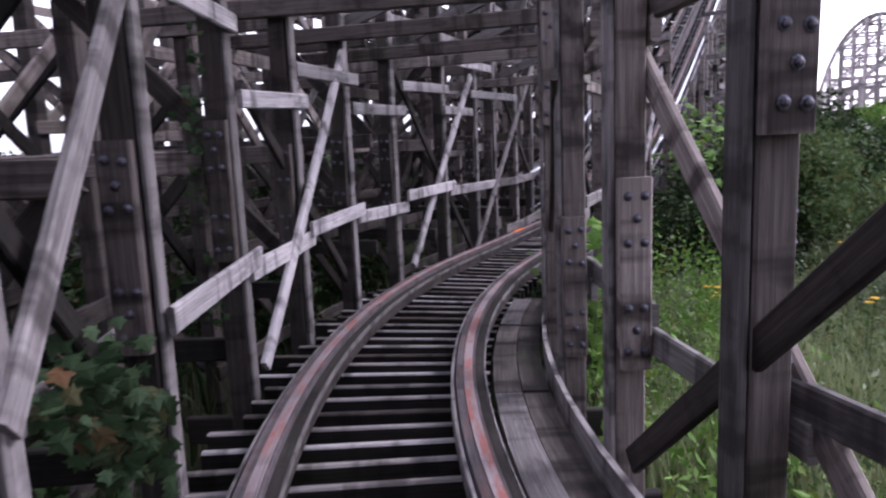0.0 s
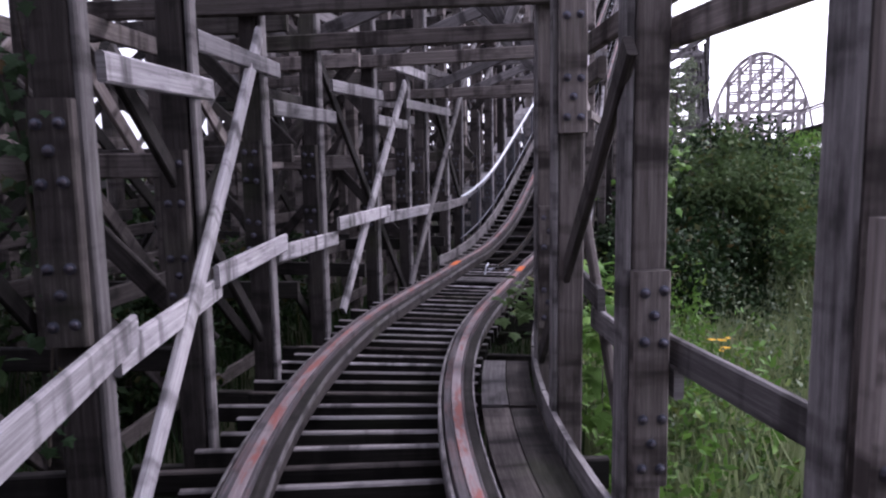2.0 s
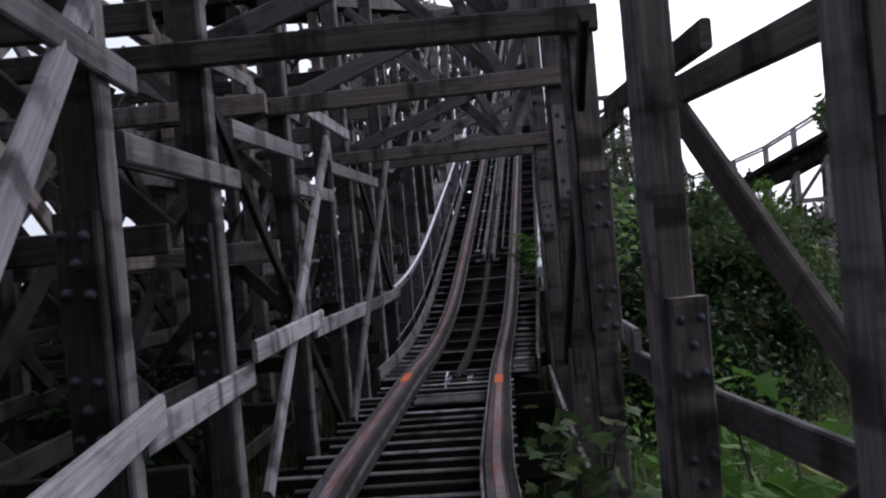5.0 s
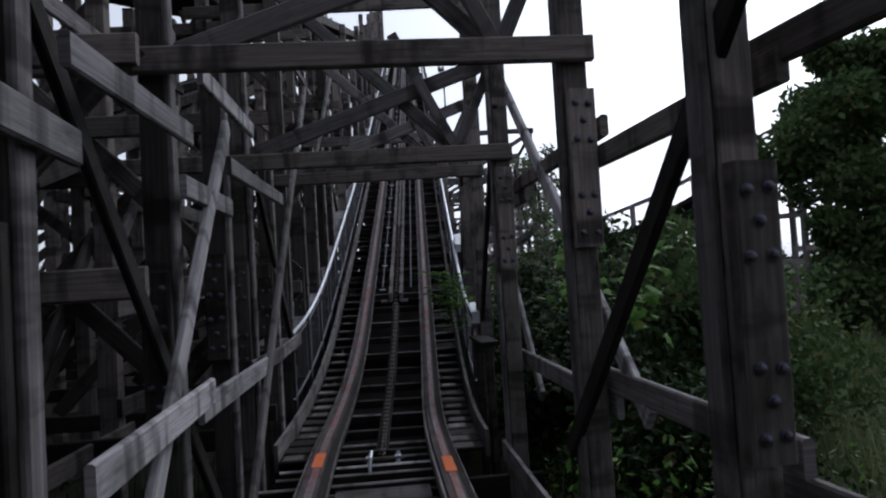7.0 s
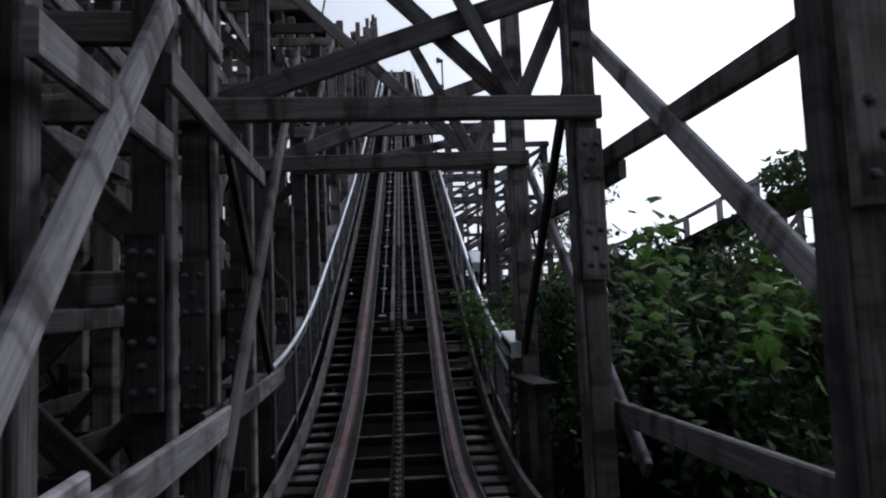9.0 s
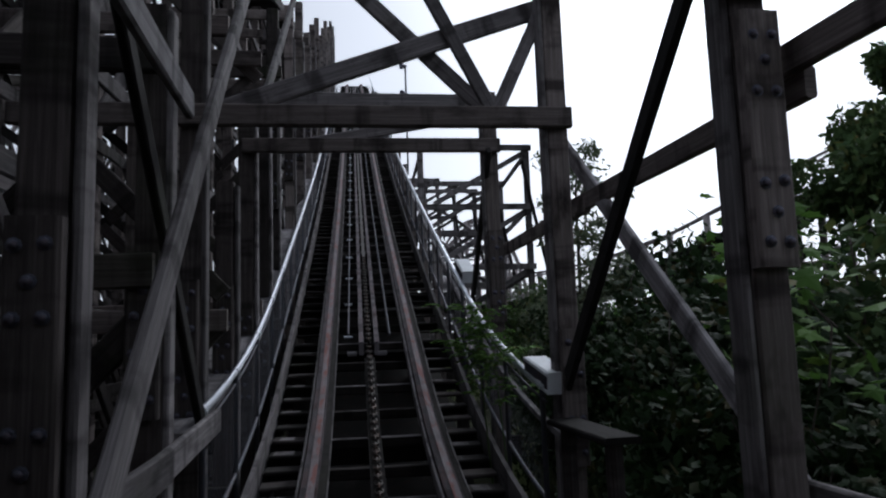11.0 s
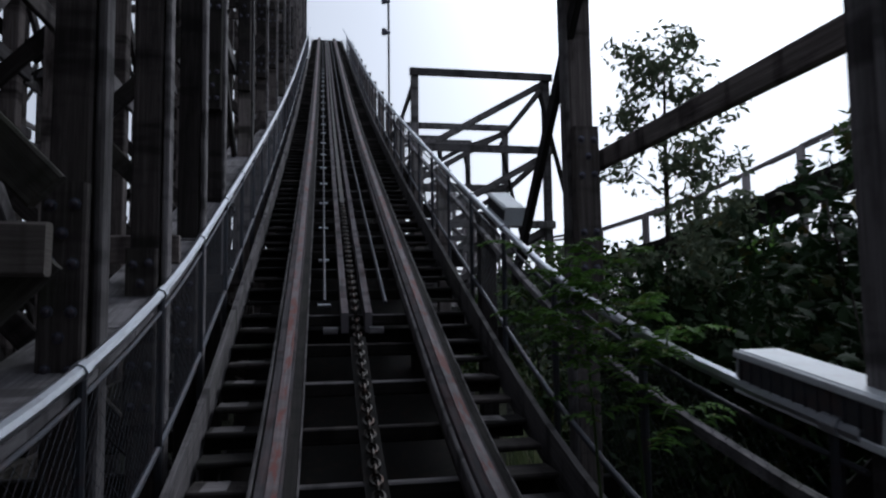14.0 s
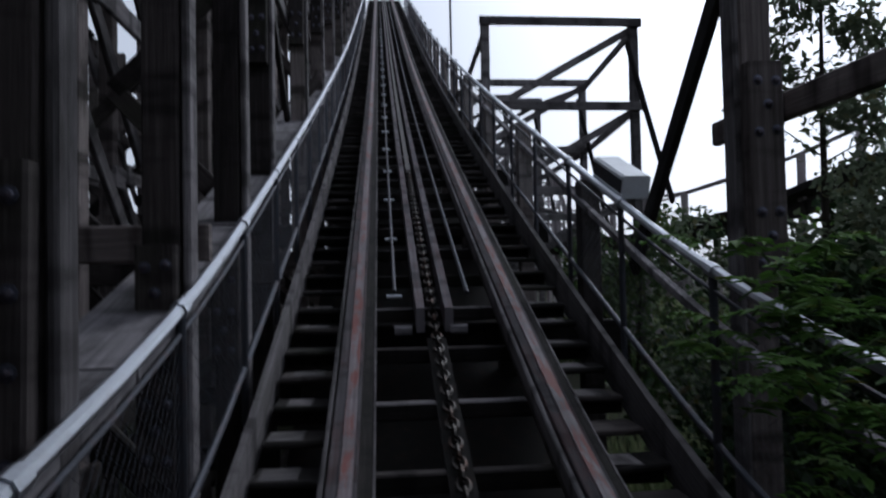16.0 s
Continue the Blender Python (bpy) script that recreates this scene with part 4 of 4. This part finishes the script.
for k, (x, y, h, s, mat) in enumerate(((7.9, 15.4, 3.9, 1.3, LEAF_DARK), (6.9, 13.8, 3.7, 1.1, LEAF_DARK), (6.3, 12.7, 3.4, 0.9, LEAF), (10.6, 21.5, 3.4, 1.6, LEAF), (14.8, 11.2, 2.0, 1.1, LEAF_BRIGHT),
                                       (23.0, 24.0, 3.0, 1.8, LEAF), (12.0, 6.0, 1.5, 1.0, LEAF), (6.2, 8.3, 1.0, 0.8, LEAF_GREY), (17.0, 8.0, 2.6, 1.5, LEAF_BRIGHT))):
    woody("meadow_bush", "rounded wild bush standing in the overgrown meadow", "bush", (x, y), h, s, 5500, 0.085, mat, 70 + k, clump=0.45, trunk=0.04, group="bushes of the meadow")
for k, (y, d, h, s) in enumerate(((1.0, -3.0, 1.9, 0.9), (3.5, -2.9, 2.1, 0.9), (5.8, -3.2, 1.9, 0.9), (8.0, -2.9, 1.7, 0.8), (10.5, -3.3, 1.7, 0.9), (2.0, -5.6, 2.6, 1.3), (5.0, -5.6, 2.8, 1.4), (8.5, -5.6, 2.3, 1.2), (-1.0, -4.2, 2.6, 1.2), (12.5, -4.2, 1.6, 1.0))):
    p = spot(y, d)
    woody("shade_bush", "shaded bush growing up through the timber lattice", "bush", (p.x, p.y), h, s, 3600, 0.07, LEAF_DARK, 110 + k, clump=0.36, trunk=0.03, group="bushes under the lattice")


# hedge added beyond the lattice to keep low sky light out
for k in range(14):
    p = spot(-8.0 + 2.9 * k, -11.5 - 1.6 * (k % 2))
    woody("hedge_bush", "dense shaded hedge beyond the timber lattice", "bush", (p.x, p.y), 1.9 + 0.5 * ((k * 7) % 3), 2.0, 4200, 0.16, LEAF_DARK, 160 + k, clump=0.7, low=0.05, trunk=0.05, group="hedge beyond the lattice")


def grass_field(name, label, areas, mat, seed, category="grass"):
    """Bent tapering blades, three triangles each."""
    rnd = np.random.default_rng(seed)
    vs, ts, base = [], [], 0
    for x0, x1, y0, y1, n, lo, hi, keep in areas:
        x, y = rnd.uniform(x0, x1, n), rnd.uniform(y0, y1, n)
        ok = np.array([keep(a, b) for a, b in zip(x, y)])
        x, y = x[ok], y[ok]
        n = len(x)
        patch = np.array([0.75 + 0.5 * noise.noise(Vector((a * 0.5, b * 0.5, seed))) for a, b in zip(x, y)])
        h = rnd.uniform(lo, hi, n) * patch
        z = np.array([ground_height(a, b) for a, b in zip(x, y)]) - 0.03
        a = rnd.uniform(0, 2 * np.pi, n)
        w = rnd.uniform(0.006, 0.014, n) * (0.6 + h)
        side = np.stack([np.cos(a), np.sin(a), 0 * a], 1) * w[:, None]
        lean = np.stack([-np.sin(a), np.cos(a), 0 * a], 1) * (h * rnd.uniform(0.05, 0.45, n))[:, None]
        p = np.stack([x, y, z], 1)
        up = np.stack([0 * h, 0 * h, h], 1)
        v = np.stack([p - side, p + side, p + up * 0.55 + lean * 0.35 + side * 0.8, p + up * 0.55 + lean * 0.35 - side * 0.8, p + up + lean], 1).reshape(-1, 3)
        k = base + np.arange(n)[:, None] * 5
        ts.append(np.concatenate([k + [0, 1, 2], k + [0, 2, 3], k + [3, 2, 4]], 1).reshape(-1, 3))
        vs.append(v)
        base += 5 * n
    return tagged(new(name, mesh_from(name, np.concatenate(vs), np.concatenate(ts), mat)), label, category, kind="stuff")


def right_of(limit):
    return lambda a, b: (a - centre_x(b)) / math.hypot(1, slope_x(b)) > limit


def far_from(lo, hi):
    return lambda a, b: lo < (a - centre_x(b)) / math.hypot(1, slope_x(b)) < hi


grass_field("meadow_grass", "tall uneven meadow grass and reeds with seed heads",
            [(1.0, 7.0, -2.0, 12.0, 26000, 0.35, 1.0, right_of(1.6)), (6.0, 16.0, 0.0, 20.0, 42000, 0.5, 1.6, right_of(2.0)), (16.0, 40.0, 5.0, 45.0, 30000, 0.5, 1.4, right_of(3.0))], GRASS, 3)
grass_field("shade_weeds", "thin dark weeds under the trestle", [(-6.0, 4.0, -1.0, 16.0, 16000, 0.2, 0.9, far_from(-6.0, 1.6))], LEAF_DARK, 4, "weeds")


def weeds(name, label, count, area, keep, height, leaf, mat, seed):
    """Herbs with an upright stem and leaves along it."""
    rnd = np.random.default_rng(seed)
    r = random.Random(seed)
    pts, size = [], []
    made = 0
    while made < count:
        x, y = r.uniform(*area[:2]), r.uniform(*area[2:])
        if not keep(x, y):
            continue
        made += 1
        h = height * r.uniform(0.5, 1.2)
        z = ground_height(x, y)
        lx, ly = r.uniform(-0.15, 0.15), r.uniform(-0.15, 0.15)
        for k in range(16):
            f = 0.15 + 0.85 * k / 15
            pts.append((x + lx * f + r.uniform(-0.07, 0.07), y + ly * f + r.uniform(-0.07, 0.07), z + h * f))
            size.append(leaf * r.uniform(0.5, 1.2) * (1.25 - 0.7 * f))
    v, t = leaf_mass(np.array(pts), np.array(size), rnd, droop=0.2, long=2.2)
    return tagged(new(name, mesh_from(name, v, t, mat)), label, "weeds", kind="stuff")


weeds("leafy_weeds", "leafy green weeds crowding the edge of the meadow", 1500, (1.0, 9.0, 0.0, 13.0), right_of(1.55), 0.9, 0.055, LEAF, 8)
weeds("pale_weeds", "grey-green mugwort standing in the meadow", 900, (2.0, 14.0, 1.0, 16.0), right_of(2.0), 1.25, 0.05, LEAF_GREY, 9)
weeds("bright_weeds", "bright green young weeds near the trestle", 240, (0.8, 6.0, 3.0, 11.0), far_from(1.5, 3.0), 1.25, 0.075, LEAF_BRIGHT, 10)


def flower(x, y, h):
    z = ground_height(x, y)
    ob = thing("yellow_flower", "yellow daisy-like wild flower on a thin stem", "flower", "yellow flowers of the meadow", at=(x, y, z))
    part("stem", [tube_data([Vector((x, y, z)), Vector((x + 0.03, y, z + h))], 0.005, 4)], LEAF, ob)
    petals = []
    for k in range(9):
        a = 2 * math.pi * k / 9
        u, w = Vector((math.cos(a), math.sin(a), -0.15)), Vector((-math.sin(a), math.cos(a), 0))
        o = Vector((x + 0.03, y, z + h))
        petals.append(([o, o + u * 0.03 + w * 0.012, o + u * 0.055, o + u * 0.03 - w * 0.012], [(0, 1, 2, 3)], [(0, 0)] * 4))
    part("petals", petals, PETAL, ob)


fr = random.Random(5)
for cx, cy, h, n in ((3.08, 7.5, 0.9, 5), (2.0, 4.3, 1.0, 2), (4.1, 6.5, 1.1, 3), (5.5, 9.0, 1.1, 3)):
    for k in range(n):
        flower(cx + fr.uniform(-0.12, 0.12), cy + fr.uniform(-0.12, 0.12), h + fr.uniform(-0.08, 0.08))


def lobed(o, u, w, s):
    """A lobed leaf blade as a fan."""
    prof = ((0.0, 0.05), (0.10, 0.34), (0.02, 0.55), (0.30, 0.36), (0.50, 0.60), (0.60, 0.28), (1.05, 0.0))
    edge = [o + u * a * s + w * b * s for a, b in prof] + [o + u * a * s - w * b * s for a, b in prof[-2::-1]]
    n = u.cross(w)
    mid = o + u * 0.35 * s - n * 0.07 * s
    verts = [mid] + edge
    k = len(edge)
    return verts, [(0, i + 1, (i + 1) % k + 1) for i in range(k)], [(0, 0)] * (3 * k)


def vine(name, label, category, anchors, spread, count, size, mat, seed, face=(0.2, -1, 0.3)):
    """Hanging lobed leaves round a set of twining stems."""
    r = random.Random(seed)
    ob = thing(name, label, category)
    stems, blades = [], []
    for a, b in anchors:
        a, b = Vector(a), Vector(b)
        pts = [a.lerp(b, f) + Vector((r.uniform(-1, 1), r.uniform(-1, 1), r.uniform(-1, 1))) * spread * 0.3 for f in (0, 0.25, 0.5, 0.75, 1)]
        stems.append(tube_data(pts, 0.006, 5))
        for k in range(count):
            o = a.lerp(b, r.random()) + Vector((r.gauss(0, 1), r.gauss(0, 1), r.gauss(0, 1))) * spread * 0.5
            n = (Vector(face) + Vector((r.gauss(0, 0.45), r.gauss(0, 0.45), r.gauss(0, 0.45)))).normalized()
            u = (Vector((r.uniform(-0.6, 0.6), r.uniform(-0.6, 0.6), -1)) - n * Vector((0, 0, -1)).dot(n)).normalized()
            blades.append(lobed(o, u, u.cross(n).normalized(), size * r.uniform(0.6, 1.25)))
    for st in stems:
        part("stem", [st], BARK, ob)
    part("foliage", blades, mat, ob, kind="stuff")
    return ob


P = lambda y, d, z: spot(y, d, z=z)
vine("ivy", "lobed ivy leaves, some turning red, hanging on the outer post", "ivy", [(P(2.5, -1.05, 0.8), P(2.75, -0.95, 0.45)), (P(2.4, -1.2, 0.7), P(2.7, -0.95, 0.3)), (P(2.55, -1.0, 0.6), P(2.8, -0.95, 0.25))], 0.15, 70, 0.088, IVY, 31)
vine("wall_vine", "thin browning vine climbing an outer post of the trestle", "vine", [(P(4.5, -1.15, 0.3), P(4.6, -1.2, 2.3)), (P(4.7, -1.1, 0.5), P(4.5, -1.25, 1.9))], 0.10, 70, 0.06, IVY, 32)
vine("vine_bush", "leafy vine growing over the walkway boards beside the rail", "vine", [(P(8.2, 0.95, -0.1), P(7.9, 1.2, 0.35)), (P(8.6, 0.8, 0.0), P(8.3, 1.25, 0.3)), (P(8.9, 0.85, 0.0), P(9.2, 1.1, 0.25))], 0.2, 15, 0.13, LEAF, 33, face=(0, -0.3, 1))
vine("creeper", "bright broad-leaved creeper beside the inner posts", "vine", [(P(7.0, 1.7, -0.3), P(7.2, 1.5, 0.5)), (P(6.6, 1.6, -0.3), P(7.6, 1.9, 0.4)), (P(7.9, 1.6, 0.0), P(8.2, 1.7, 0.6))], 0.22, 34, 0.15, LEAF_BRIGHT, 34, face=(0, -0.4, 1))
vine("leafy_shoots", "broad green leaves reaching over the posts by the lift", "vine", [(P(12.9, 2.0, 0.9), P(13.6, 2.3, 1.9)), (P(13.8, 2.2, 1.1), P(14.4, 2.6, 2.0)), (P(12.4, 2.4, 0.8), P(12.8, 2.8, 1.7))], 0.28, 60, 0.13, LEAF_BRIGHT, 35, face=(0, -0.4, 1))


vine("maple_shoots", "broad lobed dark green leaves crowding the posts by the lift", "vine", [(P(12.8, 1.9, 0.2), P(13.3, 2.2, 1.3)), (P(13.6, 2.0, 0.3), P(14.2, 2.4, 1.5)), (P(14.6, 2.1, 0.4), P(15.4, 2.6, 1.7)), (P(15.6, 2.2, 0.6), P(16.4, 2.8, 2.0)), (P(13.2, 2.8, 0.4), P(14.6, 3.2, 1.6))], 0.36, 170, 0.085, LEAF_DARK, 36, face=(-0.1, -0.5, 0.9))


def frond_plant(at, fronds, length, seed):
    """A plant of arching pinnate fronds."""
    r = random.Random(seed)
    ob = thing("pinnate_shrub", "feathery bright green shrub leaning over the lift handrail", "shrub", at=at)
    o0 = Vector(at)
    foot = Vector((o0.x + 0.12, o0.y + 0.05, ground_height(o0.x, o0.y) - 0.1))
    stems, blades = [tube_data([foot, foot.lerp(o0, 0.5) + Vector((0.05, -0.03, 0)), o0], [0.014, 0.01, 0.006], 5)], []
    for k in range(fronds):
        a = r.uniform(0, 6.28)
        out = Vector((math.cos(a), math.sin(a), 0))
        l = length * r.uniform(0.6, 1.1)
        o = o0 + Vector((r.uniform(-0.25, 0.25), r.uniform(-0.25, 0.25), r.uniform(-0.2, 0.35)))
        pts = [o + out * (l * f) + Vector((0, 0, l * (0.9 * f - 0.75 * f * f))) for f in (0, 0.25, 0.5, 0.75, 1)]
        stems.append(tube_data(pts, [0.005, 0.004, 0.003, 0.002, 0.001], 4))
        for q in range(9):
            f = 0.15 + 0.85 * q / 8
            c = o + out * (l * f) + Vector((0, 0, l * (0.9 * f - 0.75 * f * f)))
            for s in (-1, 1):
                side = Vector((-out.y, out.x, 0)) * s
                u = (side + out * 0.5 + Vector((0, 0, r.uniform(-0.4, 0.1)))).normalized()
                w = u.cross(Vector((0, 0, 1))).normalized()
                g = 0.08 * r.uniform(0.7, 1.2) * (1.1 - 0.5 * f)
                blades.append(([c, c + u * g * 0.45 + w * g * 0.2 + Vector((0, 0, 0.008)), c + u * g, c + u * g * 0.45 - w * g * 0.2 + Vector((0, 0, 0.008))], [(0, 1, 2), (0, 2, 3)], [(0, 0)] * 6))
    part("stalk_work", stems, LEAF, ob, kind="stuff")
    part("foliage", blades, LEAF_BRIGHT, ob, kind="stuff")


frond_plant((4.58, 15.38, 1.12), 60, 0.19, 41)
frond_plant((4.56, 15.1, 0.82), 34, 0.22, 42)

# ---- far trestle with a handrail, and the far hill ----
far = thing("far_trestle", "distant curved coaster trestle with a handrail, above the meadow", "trestle")
arc = []
for heading, dist, z in ((26, 42, 2.6), (31, 36, 2.1), (36.7, 30, 2.2), (40.5, 27.5, 2.7), (44, 25.5, 3.4), (48, 24, 4.1), (52, 23, 4.8), (58, 22.5, 5.6)):
    a = radians(heading)
    arc.append(Vector((-0.4 + math.sin(a) * dist, 2.15 + math.cos(a) * dist, z)))
fine_arc = []
for a, b in zip(arc, arc[1:]):
    n = max(2, round((b - a).length / 1.35))
    fine_arc += [a.lerp(b, k / n) for k in range(n)]
for a, b in zip(fine_arc, fine_arc[1:]):
    out = Vector((a.x + 0.4, a.y - 2.15, 0)).normalized()
    up = Vector((0, 0, 1))
    for off in (-0.9, 0.9):
        o = out * off
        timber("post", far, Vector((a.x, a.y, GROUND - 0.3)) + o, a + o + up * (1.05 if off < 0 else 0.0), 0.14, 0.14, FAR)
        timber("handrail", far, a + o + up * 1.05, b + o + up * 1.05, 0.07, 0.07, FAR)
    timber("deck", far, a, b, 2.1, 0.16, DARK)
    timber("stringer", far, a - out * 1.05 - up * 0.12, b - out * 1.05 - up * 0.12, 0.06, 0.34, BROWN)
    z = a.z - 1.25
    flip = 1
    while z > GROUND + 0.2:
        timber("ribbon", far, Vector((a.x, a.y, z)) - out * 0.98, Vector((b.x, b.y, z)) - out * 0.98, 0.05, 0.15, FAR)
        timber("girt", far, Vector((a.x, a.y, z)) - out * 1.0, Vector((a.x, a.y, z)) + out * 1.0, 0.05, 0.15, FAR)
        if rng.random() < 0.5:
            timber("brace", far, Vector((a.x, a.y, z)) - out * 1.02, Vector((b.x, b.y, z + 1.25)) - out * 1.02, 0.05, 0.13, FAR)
        z -= 1.25

hill = thing("far_hill", "pale distant domed lattice of another coaster hill", "trestle")
o, across = Vector((33, 52, 0)), Vector((0.82, -0.57, 0))
back = Vector((0.57, 0.82, 0))
profile = lambda u: 9.3 * math.sqrt(max(0.0, 1 - (u / 4.1) ** 2)) + 0.5
for deep in (0, 2.2):
    for k in range(-5, 6):
        u = k * 0.8
        p = o + across * u + back * deep
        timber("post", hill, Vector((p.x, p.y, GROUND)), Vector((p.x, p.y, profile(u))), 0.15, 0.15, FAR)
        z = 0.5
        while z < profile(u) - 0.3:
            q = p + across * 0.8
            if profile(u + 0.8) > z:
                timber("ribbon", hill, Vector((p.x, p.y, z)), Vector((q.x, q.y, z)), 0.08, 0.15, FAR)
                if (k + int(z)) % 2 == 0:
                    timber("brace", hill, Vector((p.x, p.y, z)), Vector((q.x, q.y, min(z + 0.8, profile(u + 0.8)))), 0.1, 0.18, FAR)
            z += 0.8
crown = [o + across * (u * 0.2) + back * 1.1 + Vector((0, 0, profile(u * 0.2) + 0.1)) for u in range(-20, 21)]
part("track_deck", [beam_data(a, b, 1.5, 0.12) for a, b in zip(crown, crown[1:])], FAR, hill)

# far woods close the view round the meadow
def far_woods():
    rnd = np.random.default_rng(90)
    r = random.Random(90)
    cl = []
    for k in range(520):
        a = r.uniform(-math.pi, math.pi)
        dist = r.uniform(58, 90)
        h = r.uniform(0.5, 4.5)
        cl.append((math.sin(a) * dist, 10 + math.cos(a) * dist, h * 0.6 - 0.8, r.uniform(1.2, 2.4)))
    pts = clump_points(rnd, cl, 110)
    v, t = leaf_mass(pts, 0.32 * rnd.uniform(0.6, 1.4, len(pts)), rnd, long=1.3)
    tagged(new("far_woods", mesh_from("far_woods", v, t, LEAF_DARK)), "low dark woods around the meadow", "woods", kind="stuff")


far_woods()
